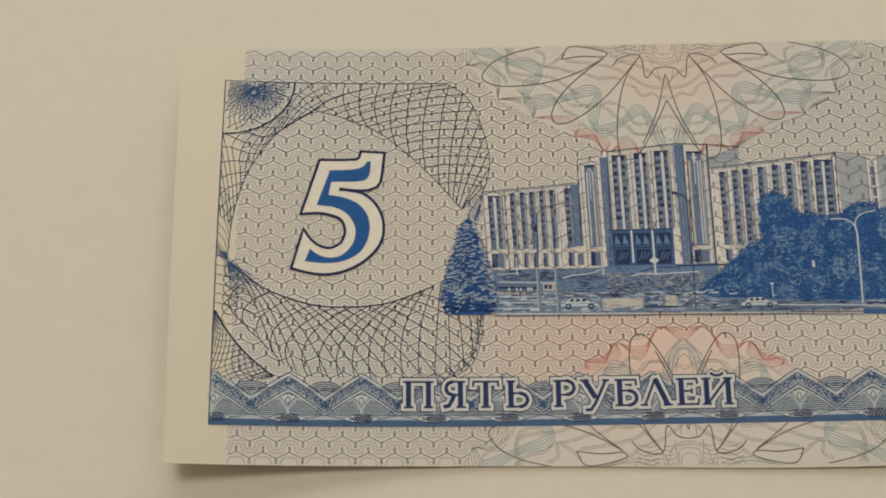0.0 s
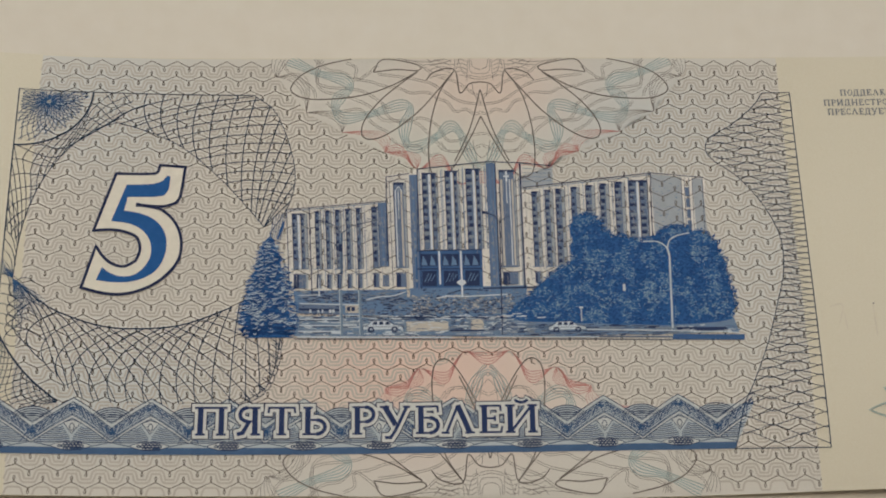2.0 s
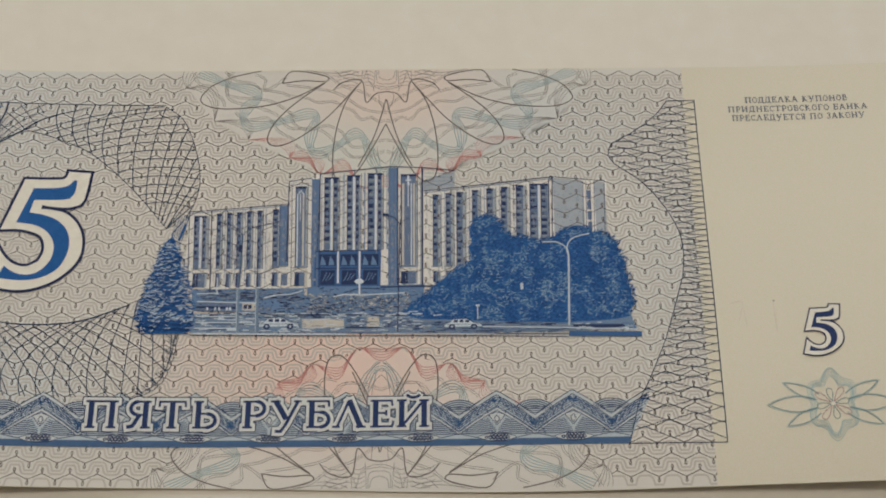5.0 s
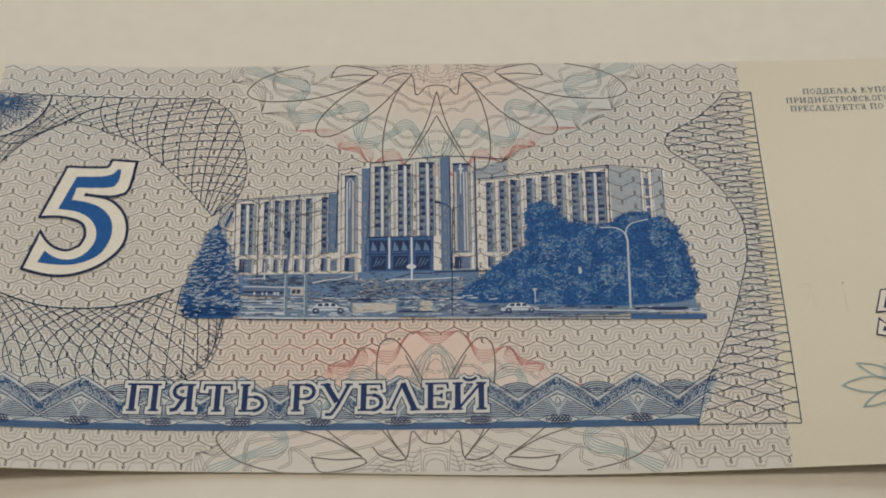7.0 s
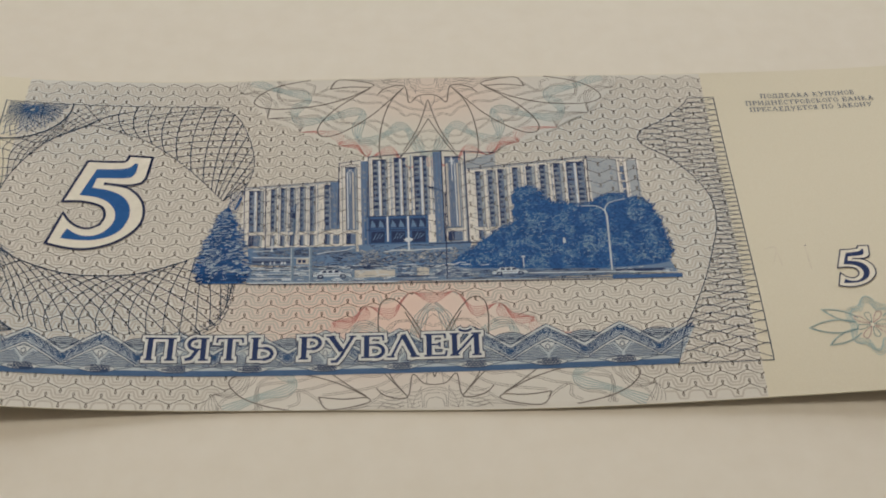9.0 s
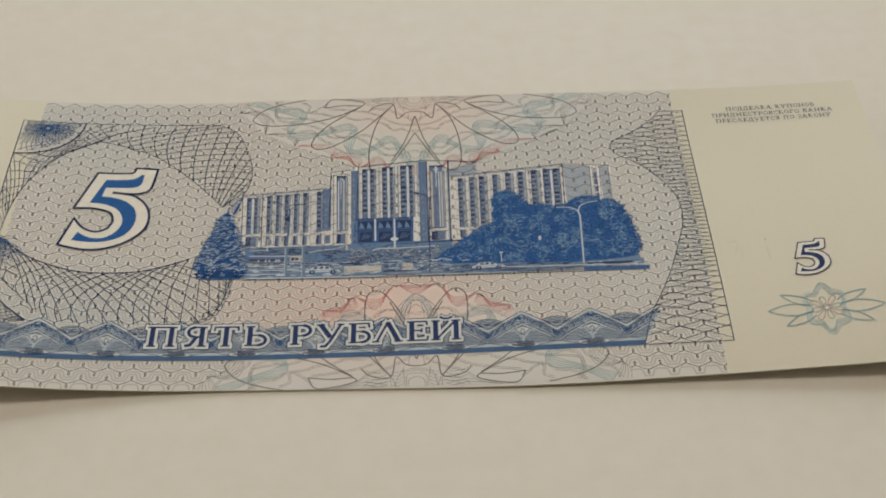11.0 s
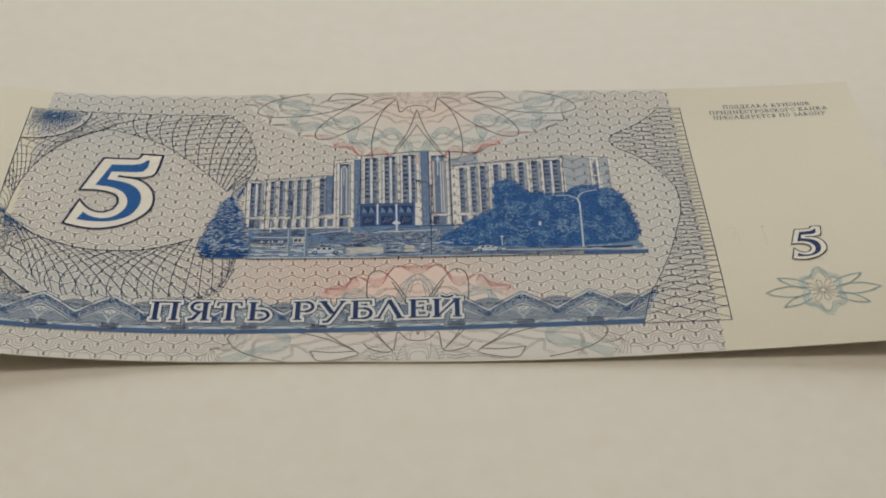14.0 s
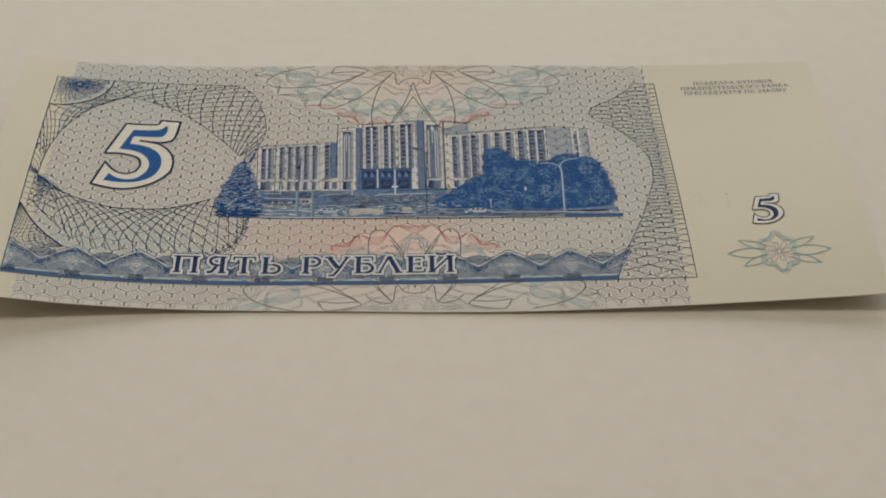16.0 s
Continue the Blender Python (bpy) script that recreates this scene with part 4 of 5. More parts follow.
    recess(43.0, 44.1, roof(43) - 0.1, -28.6)
    blue.rect(43.6, -31.2, 44.4, -29.7)
    # left stair tower
    dark.stroke([(44.15, -28.0), (44.05, -16.6), (47.0, -16.15)], 0.11)
    dark.stroke([(44.2, -17.2), (46.8, -16.85)], 0.06)
    bay(44.95, 46.2, -17.4, -28.75, -31.3, storey=40, shade=0.3)
    for x, w, foot in ((45.2, 0.08, -28.6), (45.55, 0.06, -22.2), (45.95, 0.12, -28.6)):
        upright(glint if w < 0.1 else cream, x - w, x + w, -18.4, foot)
    glint.stroke([(45.15, -18.6), (45.6, -17.9), (46.05, -18.6)], 0.12)
    upright(dark, 44.4, 44.47, -17.0, -31.5)
    recess(46.95, 48.0, -16.3, -31.6)
    upright(cream, 46.5, 46.85, -29.0, -32.6)
    # main front
    dark.stroke([(48.0, -26.4), (48.0, -15.55), (57.0, -14.55), (61.1, -14.75), (65.3, -15.2)], 0.12)
    for xa, xm, xb in ((48.6, 49.55, 50.3), (51.5, 52.4, 53.05), (54.15, 55.2, 55.9)):
        t = -15.62 + (xa - 48) * 0.10
        bay(xa, xb, t - 0.55, -26.4, -26.4, storey=1.02, mullion=xm, shade=0.22)
        dark.stroke([(xm, t + 0.05), (xm, t - 0.5)], 0.09)
        upright(soft, xb + 0.62, xb + 0.7, t - 0.2, -26.4)
        upright(soft, xa - 0.42, xa - 0.36, t - 0.2, -26.4)
    # entrance
    entrance.fill([(47.7, -31.4), (56.0, -31.4), (56.0, -26.5), (47.7, -26.6)])
    dark.stroke([(47.8, -26.55), (56.0, -26.45)], 0.14)
    dark.stroke([(47.9, -28.95), (56.0, -28.95)], 0.16)
    for k in range(3):
        x = 48.2 + k * 2.65
        dark.rect(x + 0.1, -28.6, x + 2.2, -27.0)
        for dx in (0.2, 1.25):
            glass_ink.add([(x + dx, -28.5), (x + dx + 0.75, -28.5), (x + dx + 0.6, -27.9), (x + dx + 0.2, -27.2)], [(0, 1, 2, 3)])
        soft2.rect(x + 1.5, -28.2, x + 1.9, -27.8)
        dark.rect(x + 0.3, -31.2, x + 2.1, -29.2)
        for a in range(3):
            glass_ink.stroke([(x + 0.6 + 0.4 * a, -30.7 + 0.1 * a), (x + 1.1 + 0.4 * a, -29.5 - 0.1 * a)], 0.09)
    for x in (50.6, 53.3):
        upright(glint, x - 0.1, x + 0.12, -26.6, -31.0 if x < 52 else -32.5)
    glint.fill(smooth_line([(52.75, -30.75), (53.35, -30.35), (53.95, -30.75), (53.35, -31.15)], 3, closed=True))
    # recess beside the main front, right stair tower and its side
    recess(56.75, 57.9, -14.75, -31.3)
    upright(dark, 57.9, 58.0, -14.8, -31.2)
    bay(58.4, 60.25, -15.75, -28.75, -31.1, storey=40, shade=0.25)
    for x, w, foot in ((58.65, 0.14, -28.6), (59.3, 0.06, -20.3), (59.7, 0.07, -28.6), (60.05, 0.12, -28.6)):
        upright(glint if w < 0.1 else cream, x - w, x + w, -17.0, foot)
    glint.stroke([(59.3, -15.9), (59.35, -17.3)], 0.26)
    glint.stroke([(58.95, -16.6), (59.7, -16.55)], 0.22)
    upright(dark, 61.0, 61.2, -14.85, -31.4)
    upright(tone, 60.8, 61.0, -15.0, -31.2)
    quad(tone, 61.25, 65.25, -14.85, -15.25, -18.05, -17.75)
    for k in range(4):
        soft.stroke([(61.4, -15.5 - 0.6 * k), (65.0, -15.7 - 0.5 * k)], 0.05)
    # right wing
    roof = lambda x: -18.15 + (x - 61.4) * 0.118
    dark.stroke([(61.3, roof(61.3)), (77.8, -16.25)], 0.12)
    soft.stroke([(61.4, roof(61.4) - 0.25), (77.7, -16.5)], 0.07)
    for x, w in ((62.5, 0.6), (64.15, 0.6), (65.5, 0.75), (67.5, 0.65), (69.35, 0.75), (71.2, 0.7), (73.1, 0.85)):
        bay(x, x + w, roof(x) - 0.7, -28.75 if x < 68 else -26.0, -30.9 if x < 67 else -26.0, shade=0.42)
        upright(soft, x + w + 0.85, x + w + 0.91, roof(x) - 0.1, -30.8 if x < 67 else -26.0)
    bay(74.9, 77.1, roof(75) - 0.75, -26.0, -26.0, mullion=76.05, shade=0.12)
    upright(dark, 77.25, 77.33, -16.5, -25.8)
    dark.stroke([(77.75, -16.25), (77.45, -25.6)], 0.12)
    quad(tone, 77.8, 81.65, -16.4, -16.85, -25.4, -24.2)
    for k in range(60):
        x, y = rnd.uniform(77.9, 81.2), rnd.uniform(-24.2, -16.9)
        soft.stroke([(x, y), (x + rnd.uniform(0.1, 0.4), y + rnd.uniform(-0.1, 0.1))], 0.05)
    quad(tone, 83.05, 84.4, -16.95, -17.1, -24.6, -25.6)
    dark.stroke([(77.7, -16.25), (84.5, -16.95)], 0.10)
    for x in (81.65, 82.05, 82.6, 83.05, 84.35):
        dark.stroke([(x, -16.95), (x - 0.25, -24.6)], 0.06)
    for k in range(5):
        blue.rect(82.05, -19.5 - k * 1.5, 82.55, -18.3 - k * 1.5)

    # joints and stains of the facade slabs
    thin = Print(0.1018)
    for k in range(1300):
        x = rnd.uniform(31.8, 77)
        t = -20.9 if x < 44 else -16.8 if x < 61 else -18.2
        y = rnd.uniform(-31.0, t)
        if 47.5 < x < 56.2 and y < -26.0:
            continue
        if rnd.random() < 0.6:
            thin.stroke([(x, y), (x + rnd.uniform(0.15, 0.5), y + rnd.uniform(-0.06, 0.1))], rnd.uniform(0.04, 0.08))
        else:
            thin.stroke([(x, y), (x + 0.05, max(-31.2, y - rnd.uniform(0.3, 1.6)))], 0.05)
    tagged(thin.made("facade_joint", JOINT, note), kind="stuff")

    # terrace, wall, street
    soft.fill([(32.6, -31.7), (46.0, -31.6), (47.6, -31.4), (61.5, -31.2), (61.0, -34.6), (56.0, -35.4), (44.0, -35.0), (33.0, -34.6)])
    tone.over = 0.0855
    street.fill([(33.2, -35.0), (64.0, -35.4), (79.0, -36.0), (86.6, -35.4), (87.2, -37.6), (79.0, -37.75), (32.7, -37.5)])

    def scatter(count, xa, xb, ya, yb, inks, long, thick, tilt=0.04):
        for _ in range(count):
            x, y = rnd.uniform(xa, xb), rnd.uniform(ya, yb)
            l = rnd.uniform(*long)
            rnd.choice(inks).stroke([(x, y), (x + l * 0.5, y + rnd.uniform(-tilt, tilt)), (x + l, y + rnd.uniform(-tilt, tilt) * 2)], rnd.uniform(*thick))

    scatter(700, 32.8, 61.0, -34.9, -31.6, (blue, blue, soft2, dark), (0.1, 0.5), (0.05, 0.11), 0.06)
    # hedges and steps below the left wing
    scatter(260, 33.2, 46.0, -33.2, -31.8, (blue, blue, dark, soft2), (0.2, 1.1), (0.06, 0.14))
    pale.stroke(smooth_line([(41.6, -32.9), (43.4, -32.5), (45.0, -32.4), (46.4, -31.9)], 4), 0.13)
    pale.stroke([(33.3, -32.3), (36.0, -32.25)], 0.10)
    upright(glint, 35.6, 35.75, -30.0, -32.4)
    # bus shelter strip with pale openings
    blue.fill([(33.3, -34.6), (33.3, -33.45), (38.3, -33.55), (38.3, -34.75)])
    dark.stroke([(33.3, -34.1), (38.2, -34.2)], 0.3)
    pale.stroke([(33.4, -33.35), (38.4, -33.5), (41.0, -33.55)], 0.14)
    for x in (34.6, 35.6, 36.1, 37.0, 37.4):
        pale.rect(x, -34.55, x + rnd.uniform(0.18, 0.4), -34.15)
    cream.rect(39.0, -34.6, 40.6, -33.6)
    for x in (39.2, 39.75):
        dark.rect(x, -34.35, x + 0.42, -33.8)
    for x in (41.0, 41.9):
        blue.rect(x, -34.7, x + 0.75, -34.05)
        soft2.rect(x + 0.15, -34.4, x + 0.55, -34.2)
    # the mound before the entrance
    scatter(520, 47.0, 59.4, -34.8, -32.4, (soft2, soft2, cream, blue, dark), (0.12, 0.6), (0.06, 0.15), 0.1)
    pale.stroke([(50.2, -32.8), (51.5, -32.5), (53.6, -32.6), (59.0, -32.35)], 0.16)
    dark.stroke([(56.0, -31.55), (63.5, -31.45)], 0.2)
    dark.stroke(smooth_line([(51.5, -32.3), (53.6, -31.7), (56.0, -31.8)], 4), 0.14)
    scatter(90, 43.0, 49.5, -34.9, -33.0, (blue, dark, soft2), (0.2, 0.9), (0.07, 0.15))
    blue.fill([(46.4, -34.9), (46.8, -34.5), (48.6, -34.4), (49.6, -34.9)])
    # carriageways
    dark.stroke([(44.2, -35.2), (50.0, -35.2), (58.0, -35.35), (64.0, -35.5)], 0.16)
    scatter(330, 33.2, 64.0, -35.6, -34.9, (blue, dark, soft, soft2, pale), (0.2, 1.2), (0.06, 0.13))
    scatter(420, 33.2, 62.0, -37.5, -35.6, (soft, soft2, blue, tone, pale), (0.25, 1.6), (0.05, 0.13))
    scatter(330, 60.0, 79.0, -37.8, -36.3, (soft, soft2, blue, blue, dark), (0.3, 1.8), (0.05, 0.12), 0.02)
    for y, xa, xb in ((-35.35, 33.4, 38.2), (-36.15, 33.4, 40.4), (-36.9, 33.3, 38.4)):
        pale.stroke([(xa, y), (xb, y - 0.04)], 0.13)
        dark.stroke([(xa, y - 0.18), (xb, y - 0.2)], 0.10)
    pale.rect(37.3, -37.25, 38.5, -36.85)
    dark.stroke([(32.8, -37.85), (56.0, -38.05), (70.0, -38.25), (79.0, -38.5)], 0.10)
    pale.stroke([(33.2, -37.6), (46.0, -37.75), (52.0, -37.8)], 0.18)
    pale.stroke([(56.3, -37.75), (70.0, -38.0)], 0.12)
    blue.stroke([(46.0, -37.45), (60.0, -37.75), (79.0, -38.1)], 0.16)
    # low wall of pale blocks
    cream.fill([(46.5, -37.0), (46.45, -35.75), (51.6, -35.75), (51.6, -36.95)])
    for x in (47.6, 48.4, 49.5, 50.6):
        soft.stroke([(x, -35.8), (x + 0.05, -36.95)], 0.06)
    scatter(40, 46.6, 51.2, -36.9, -35.9, (soft, tone), (0.1, 0.5), (0.05, 0.09))
    road_end = Print(0.0835)
    road_end.fill([(79.0, -38.45), (79.1, -37.75), (87.85, -37.95), (87.8, -38.65)])
    dark.fill([(79.6, -37.4), (79.6, -36.9), (85.6, -36.95), (86.0, -37.4)])
    pale.stroke([(68.6, -37.0), (79.0, -37.3), (87.3, -37.7)], 0.14)
    scatter(60, 79.2, 86.5, -37.6, -36.6, (blue, soft, pale), (0.3, 1.2), (0.06, 0.12))

    def car(x, y, s, body_ink, glass):
        shape = [(0, 0), (0, 0.38), (0.5, 0.5), (0.95, 0.95), (2.6, 0.98), (3.25, 0.5), (4.1, 0.42), (4.2, 0.05)]
        body_ink.fill([(x + a * s, y + b * s) for a, b in shape])
        for a in (1.0, 1.65, 2.3):
            glass.add([(x + a * s, y + 0.54 * s), (x + (a + 0.5) * s, y + 0.54 * s), (x + (a + 0.45) * s, y + 0.85 * s), (x + (a + 0.1) * s, y + 0.85 * s)], [(0, 1, 2, 3)])
        for a in (0.85, 3.3):
            glass.stroke(arc(x + a * s, y, 0.26 * s, 0.24 * s, 0, 360, 10), 0.18 * s)
        glass.stroke([(x + a * s, y + b * s) for a, b in shape], 0.07)
        glass.stroke([(x + 0.1 * s, y + 0.3 * s), (x + 4.1 * s, y + 0.3 * s)], 0.06)

    car(63.9, -37.0, 1.1, pale, top_ink)
    car(41.15, -36.75, 1.18, pale, top_ink)
    # a van and a dark car
    soft.fill([(51.8, -36.9), (51.9, -36.1), (52.9, -35.6), (54.4, -35.5), (54.4, -36.9)])
    cream.fill([(54.4, -36.9), (54.4, -35.5), (55.9, -35.5), (55.95, -36.85)])
    dark.stroke([(51.8, -36.95), (56.0, -36.95)], 0.2)
    scatter(50, 51.9, 54.6, -36.8, -35.7, (blue, dark, soft2), (0.15, 0.5), (0.07, 0.14))
    blue.fill([(56.3, -37.0), (56.4, -36.3), (57.4, -35.8), (59.2, -35.75), (60.1, -36.3), (60.2, -37.0)])
    scatter(45, 56.4, 59.6, -36.9, -35.9, (dark, dark, soft, pale), (0.15, 0.5), (0.07, 0.13))

    # trees
    crown = [(59.6, -35.6), (59.9, -34.0), (61.6, -32.6), (63.2, -31.0), (65.2, -29.4), (67.0, -28.2), (67.2, -26.0), (67.3, -23.2), (68.4, -22.0), (69.8, -21.9), (70.8, -23.2), (71.3, -24.5), (73.4, -24.9),
             (75.0, -25.4), (77.0, -25.4), (78.4, -24.3), (80.2, -23.7), (81.6, -23.9), (82.6, -24.3), (84.2, -24.9), (85.3, -26.0), (86.2, -28.2), (86.4, -30.6), (86.9, -33.0), (86.7, -35.4), (85.2, -36.2), (79.0, -36.6), (70.0, -36.3)]
    ragged = []
    for x, y in smooth_line(crown, 6, closed=True):
        g = 0.5 * noise.noise((x * 1.1, y * 1.1, 0.3)) + 0.12 * noise.noise((x * 3, y * 3, 0.9)) + rnd.uniform(-0.05, 0.05)
        ragged.append((x + g, y + g * 0.8 if y > -35 else y + g * 0.25))
    leaf = Print(0.1025)
    leaf.fill(ragged, 4.0)
    flecks, deep = Print(0.1085), Print(0.1065)
    mid_tone = Print(0.1045)
    for x, y in ragged:
        if y > -35.6:
            for k in range(6):
                a, s = rnd.uniform(-0.6, 0.8), rnd.uniform(0.15, 0.45)
                xx, yy = x + rnd.uniform(-0.35, 0.35), y + rnd.uniform(-0.15, 0.35)
                leaf.stroke([(xx, yy), (xx + s * math.cos(a), yy + s * math.sin(a))], rnd.uniform(0.07, 0.14))
    for k in range(2600):
        x, y = rnd.uniform(60, 86.6), rnd.uniform(-36, -22.3)
        if inside((x, y), crown) and noise.noise((x * 0.5, y * 0.6, 7.7)) > rnd.uniform(-0.25, 0.25):
            a, s = rnd.uniform(-0.5, 0.8), rnd.uniform(0.15, 0.5)
            mid_tone.stroke([(x, y), (x + s * 0.5, y + 0.08), (x + s * math.cos(a), y + s * math.sin(a) * 0.7)], rnd.uniform(0.10, 0.22), taper=True)
    made = 0
    while made < 4200:
        x, y = rnd.uniform(59.6, 87), rnd.uniform(-36.4, -21.8)
        if not inside((x, y), crown):
            continue
        made += 1
        v = noise.noise((x * 0.55, y * 0.55, 1.7)) + 0.5 * noise.noise((x * 1.5, y * 1.5, 4.1))
        a, s = rnd.uniform(-0.7, 0.9), rnd.uniform(0.10, 0.36)
        where = flecks if v > 0.14 + rnd.uniform(-0.15, 0.25) else deep
        where.stroke([(x, y), (x + s * 0.5, y + 0.10 * math.sin(a * 3) + 0.05), (x + s * math.cos(a), y + s * math.sin(a) * 0.6)], rnd.uniform(0.05, 0.11) if where is flecks else rnd.uniform(0.1, 0.2), taper=True)
    for x, y, r in ((84.6, -33.8, 1.9), (69.5, -29.5, 1.6), (71.2, -33.2, 1.3), (83.2, -27.4, 1.2), (77.0, -32.4, 1.5)):
        for k in range(45):
            a, d = rnd.uniform(0, math.tau), r * math.sqrt(rnd.random())
            x1_, y1_ = x + d * math.cos(a), y + d * math.sin(a)
            flecks.stroke([(x1_, y1_), (x1_ + rnd.uniform(0.1, 0.4), y1_ + rnd.uniform(-0.15, 0.15))], 0.10)
    tree = leaf.made("printed_grove", GROVE, note, "deep blue printed clump of leafy trees")
    tagged(mid_tone.made("leaf_clump", GROVEMID, tree), kind="stuff")
    tagged(flecks.made("leaf_fleck", LEAFPALE, tree), kind="stuff")
    tagged(deep.made("leaf_shadow", DEEPBLUE, tree), kind="stuff")

    # spruce
    sp = Print(0.1025)
    edge_l, edge_r, n = [], [], 26
    for k in range(n):
        t = k / (n - 1)
        y = -24.3 - 13.0 * t
        wl, wr = 0.12 + 4.0 * t ** 0.62, 0.1 + 4.0 * t ** 0.74
        if t > 0.86:
            wl, wr = wl * (1 - (t - 0.86) * 2.2), wr * (1 - (t - 0.86) * 1.6)
        edge_l += [(29.65 - wl * rnd.uniform(0.58, 0.76), y), (29.65 - wl * rnd.uniform(0.86, 1.2), y - rnd.uniform(0.3, 0.48))]
        edge_r += [(29.65 + wl * 0 + wr * rnd.uniform(0.56, 0.74), y), (29.65 + wr * rnd.uniform(0.84, 1.16), y - rnd.uniform(0.28, 0.46))]
    sp.fill([(29.6, -23.9)] + edge_r + edge_l[::-1], 4.0)
    sp.stroke([(30.5, -25.0), (31.25, -22.6)], 0.34, taper=True)
    for k in range(6):
        sp.stroke([(29.6 + 0.25 * k, -24.6 - 0.1 * k), (30.0 + 0.32 * k, -21.8 + 0.1 * k)], 0.06)
    boughs, shade = Print(0.1085), Print(0.1065)
    for k in range(1000):
        t = rnd.random() ** 0.62
        y = -24.7 - 12.6 * t
        w = (0.15 + 3.75 * t ** 0.66) * (1 if t < 0.86 else 1 - (t - 0.86) * 1.6)
        f = rnd.uniform(-1, 1)
        x = 29.65 + f * w
        l = rnd.uniform(0.25, 0.85)
        a = -0.35 * f + rnd.uniform(-0.5, 0.5)
        q = smooth_line([(x - l / 2, y + 0.10 * rnd.uniform(-1, 1)), (x, y - 0.12), (x + l / 2 * math.cos(a), y + l / 2 * math.sin(a) + 0.08)], 3)
        if t < 0.9 and rnd.random() < 0.30 or rnd.random() < 0.04:
            boughs.stroke(q, rnd.uniform(0.06, 0.11), taper=True)
            shade.stroke([(u, v - 0.14) for u, v in q], 0.15, taper=True)
        elif abs(f) > 0.75 and t < 0.9:
            d = 1 if f > 0 else -1
            sp.stroke([(x, y), (x + d * rnd.uniform(0.3, 0.75), y - rnd.uniform(0.05, 0.3))], rnd.uniform(0.08, 0.16), taper=True)
        else:
            shade.stroke(q, rnd.uniform(0.1, 0.2), taper=True)
    tree = sp.made("printed_spruce", GROVE, note, "deep blue printed spruce with pale bough lines")
    tagged(boughs.made("bough_linework", BOUGH, tree), kind="stuff")
    tagged(shade.made("bough_shadow", DEEPBLUE, tree), kind="stuff")

    # lamps and masts
    masts, posts = Print(0.112), Print(0.1105)
    masts.stroke([(79.1, -37.0), (79.4, -27.5), (79.15, -26.3)], 0.24)
    masts.stroke(smooth_line([(79.2, -26.6), (78.7, -26.0), (77.8, -25.6), (76.2, -25.6)], 5), 0.16)
    masts.stroke(smooth_line([(79.2, -26.6), (79.5, -25.6), (80.4, -24.9), (82.1, -24.5)], 5), 0.16)
    masts.stroke([(68.0, -36.0), (68.0, -34.2)], 0.14)
    masts.rect(67.75, -34.3, 68.25, -34.05)
    masts.rect(73.3, -32.1, 73.65, -31.2)
    for x in (38.4, 40.75):
        posts.stroke([(x + 0.2, -37.4), (x, -31.6)], 0.40)
        masts.stroke([(x + 0.04, -37.4), (x - 0.15, -31.6)], 0.10)
    thin_masts = Print(0.112)
    thin_masts.stroke([(38.45, -31.5), (38.5, -24.2), (39.6, -23.2), (43.0, -22.4)], 0.10)
    thin_masts.rect(38.1, -26.6, 38.6, -25.6)
    posts.stroke([(38.5, -29.5), (38.45, -24.2)], 0.3)
    thin_masts.stroke([(38.5, -24.2), (37.2, -22.9), (35.2, -22.3)], 0.10)
    thin_masts.stroke([(40.65, -31.5), (40.7, -26.0)], 0.08)
    thin_masts.stroke([(58.2, -37.6), (58.3, -22.8), (57.6, -21.9), (56.5, -21.5)], 0.13)
    thin_masts.stroke([(58.3, -22.8), (59.0, -22.2), (59.6, -22.0)], 0.09)
    thin_masts.rect(56.1, -21.7, 56.8, -21.35)

    tagged(posts.made("grey_post", POST, note, "grey-blue printed posts before the building"), kind="stuff")
    root = tone.made("printed_building", BUILDTONE, note, "blue printed view of a long office building")
    tagged(soft.made("soft_tone", SOFTBLUE, root), kind="stuff")
    tagged(blue.made("window_and_street_tone", MIDBLUE2, root), kind="stuff")
    tagged(dark.made("building_linework", VIEWDARK, root), kind="stuff")
    tagged(pale.made("pale_detail", SOFTPALE, root), kind="stuff")
    tagged(masts.made("pale_mast", MASTPALE, root), kind="stuff")
    tagged(thin_masts.made("dark_mast", VIEWDARK, root), kind="stuff")
    tagged(top_ink.made("car_linework", VIEWDARK, root), kind="stuff")
    street.made("street_ground", STREET, root)
    tagged(glass_ink.made("entrance_glass", SOFTBLUE, root), kind="stuff")
    tagged(soft2.made("pane_glint", PANE, root), kind="stuff")
    tagged(glint.made("pale_mullion", MULLION, root), kind="stuff")
    tagged(deepwall.made("shadowed_return", RECESS, root), kind="stuff")
    entrance.made("entrance_front", ENTRANCE, root)
    road_end.made("road_end", ENTRANCE, root)
    cream.made("pale_block", CREAM, root)
    piers.made("pier_ground", PIER, root)


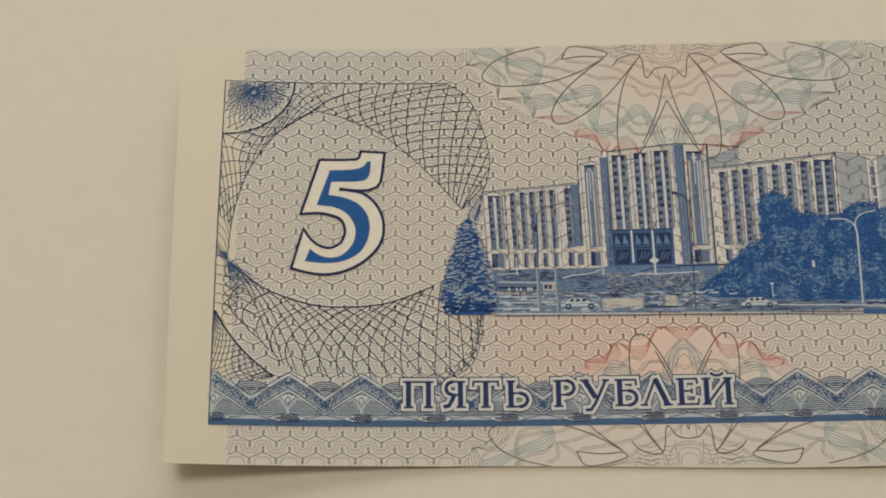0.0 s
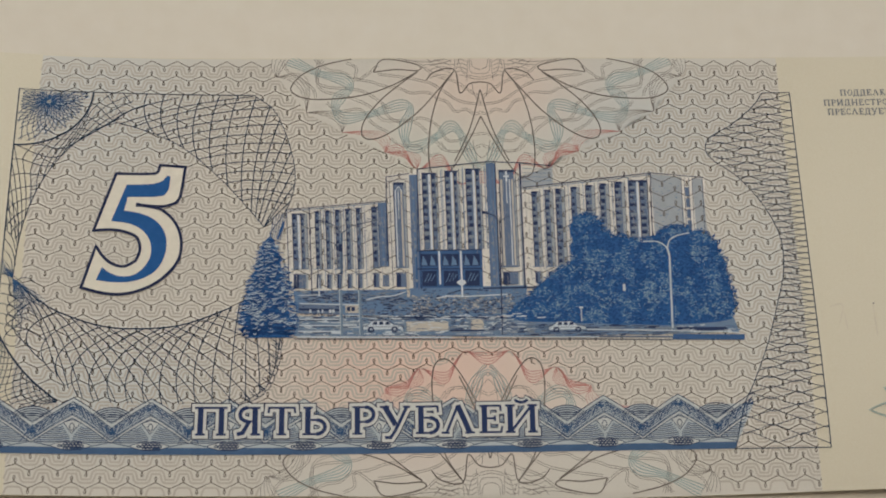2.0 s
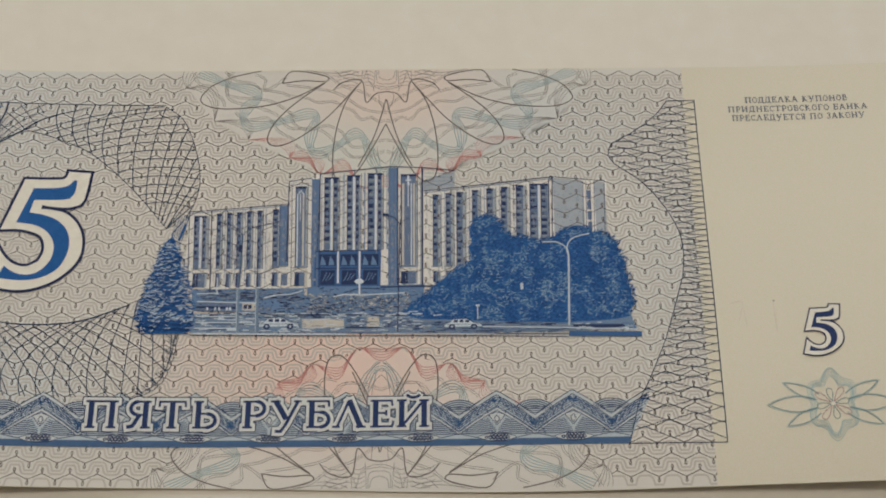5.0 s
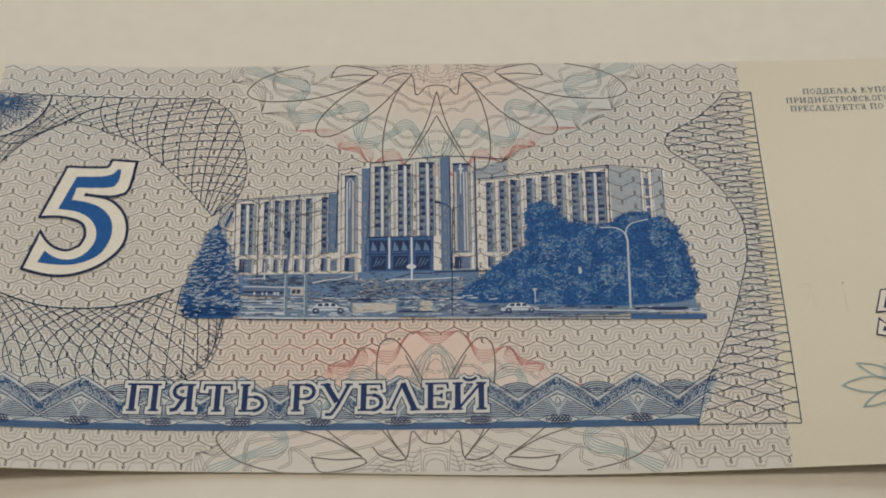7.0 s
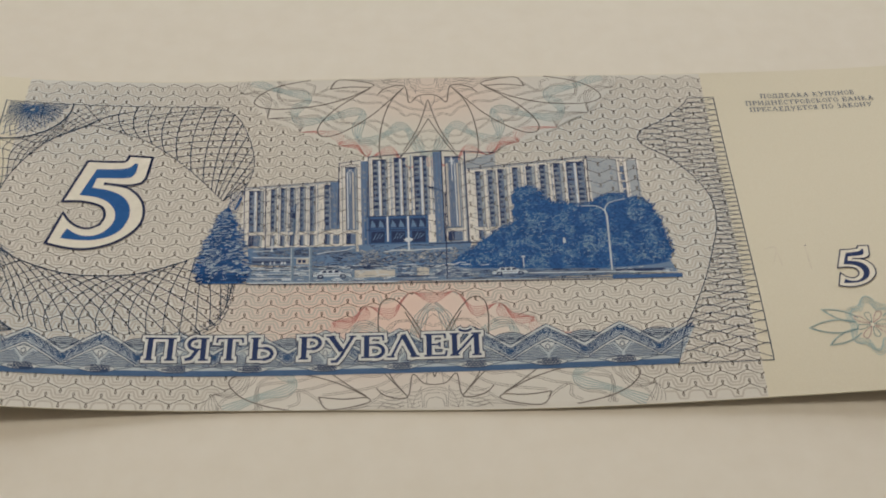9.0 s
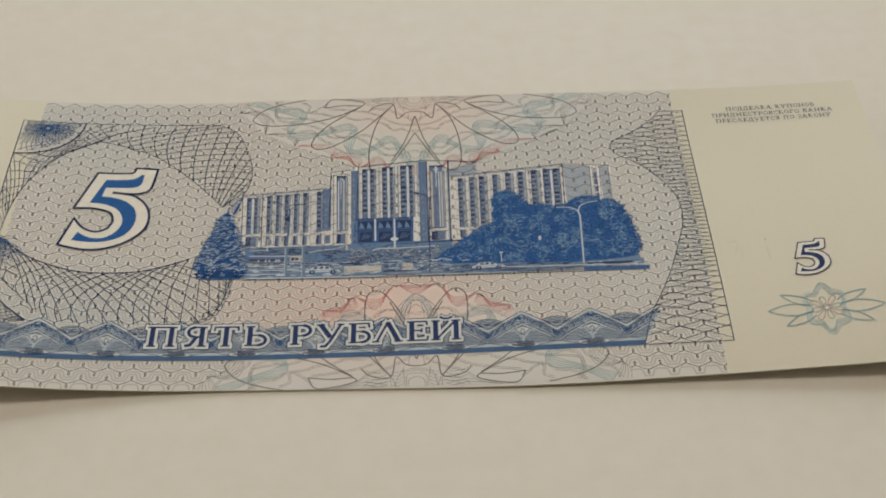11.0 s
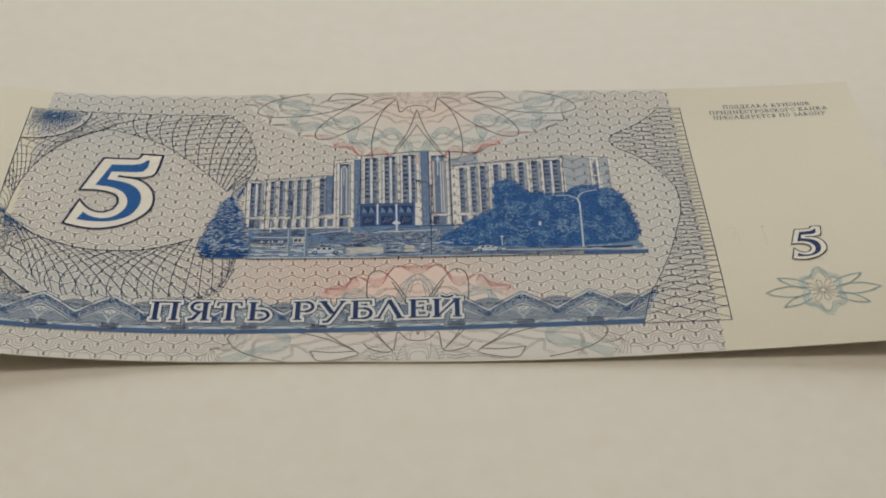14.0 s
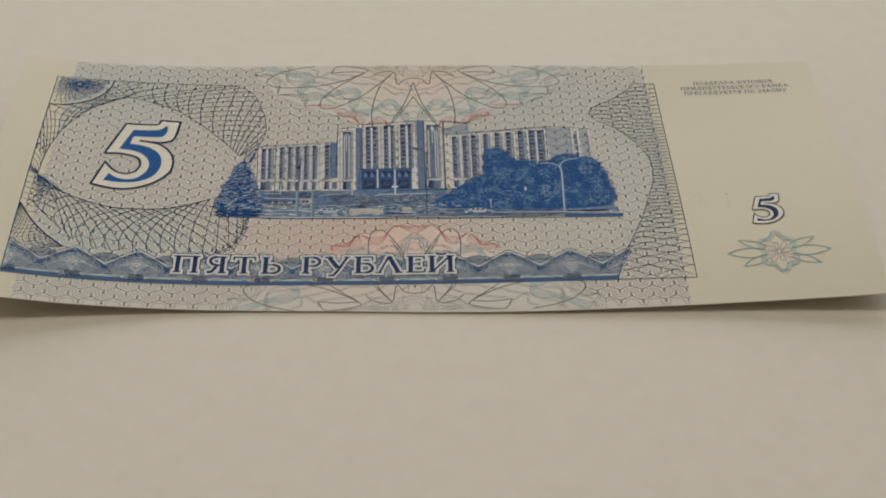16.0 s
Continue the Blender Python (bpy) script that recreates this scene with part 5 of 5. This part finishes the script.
top_ink = Print(0.116)
GROVE = ink("grove_blue_ink", (0.022, 0.09, 0.255))
JOINT = ink("slab_joint_ink", (0.25, 0.26, 0.30))
RECESS = ink("recess_blue_ink", (0.105, 0.165, 0.29))
ENTRANCE = ink("entrance_blue_ink", (0.045, 0.105, 0.245))
CREAM = ink("pale_block_ink", (0.48, 0.45, 0.41))
GROVEMID = ink("grove_mid_ink", (0.075, 0.155, 0.30))
LEAFPALE = ink("leaf_pale_ink", (0.20, 0.29, 0.385))
MASTPALE = ink("mast_pale_ink", (0.42, 0.48, 0.54))
MULLION = ink("mullion_pale_ink", (0.56, 0.60, 0.66))
POST = ink("post_blue_ink", (0.15, 0.215, 0.31))
STREET = ink("street_blue_ink", (0.15, 0.22, 0.335))
BOUGH = ink("bough_pale_ink", (0.39, 0.475, 0.575))
PANE = ink("pane_ink", (0.20, 0.235, 0.29))
PIER = ink("pier_cream", (0.655, 0.63, 0.595))
BUILDTONE = ink("grey_blue_tone", (0.335, 0.365, 0.405))
MIDBLUE2 = ink("window_blue_ink", (0.115, 0.16, 0.26))
VIEWDARK = ink("view_dark_ink", (0.021, 0.036, 0.098))
DEEPBLUE = ink("deep_blue_ink", (0.012, 0.052, 0.18))
SOFTPALE = ink("pale_detail_ink", (0.50, 0.56, 0.63))



def marks():
    """Faint marks of handling on the blank margins."""
    p = Print(0.02)
    for q, w in (([(98.6, -34.6), (100.2, -34.4), (99.6, -36.8)], 0.22), ([(103.9, -34.2), (104.0, -38.4)], 0.20), ([(-4.0, -55.4), (-2.4, -54.9), (-0.8, -54.8)], 0.09), ([(100.3, -35.2), (100.5, -37.6)], 0.16)):
        p.stroke(smooth_line(q, 5), w, taper=True)
    tagged(p.made("faint_mark", MARK, note, "faint grey handling marks on the margin"), kind="stuff")
    d = Print(0.02)
    d.fill([(104.0 + 0.11 * math.cos(i * 0.785), -34.3 + 0.11 * math.sin(i * 0.785)) for i in range(8)])
    d.made("ink_speck", FAINTLINE, note)


MARK = ink("faint_smudge", (0.58, 0.53, 0.44))

ground()
hexagon_pattern()
rosettes()
engine_turning()
border()
numeral("numeral_five", lambda q: q, 0.36, "large white five with a navy outline and blue core", BLUE)
numeral("small_numeral_five", lambda q: (106.75 + (q[0] - 6.99) * 0.425, -35.0 + (q[1] + 15.14) * 0.389), 0.17, "small blue five on the cream margin", LETTER)
inscription()
small_print()
small_rosette()
printed_view()
marks()
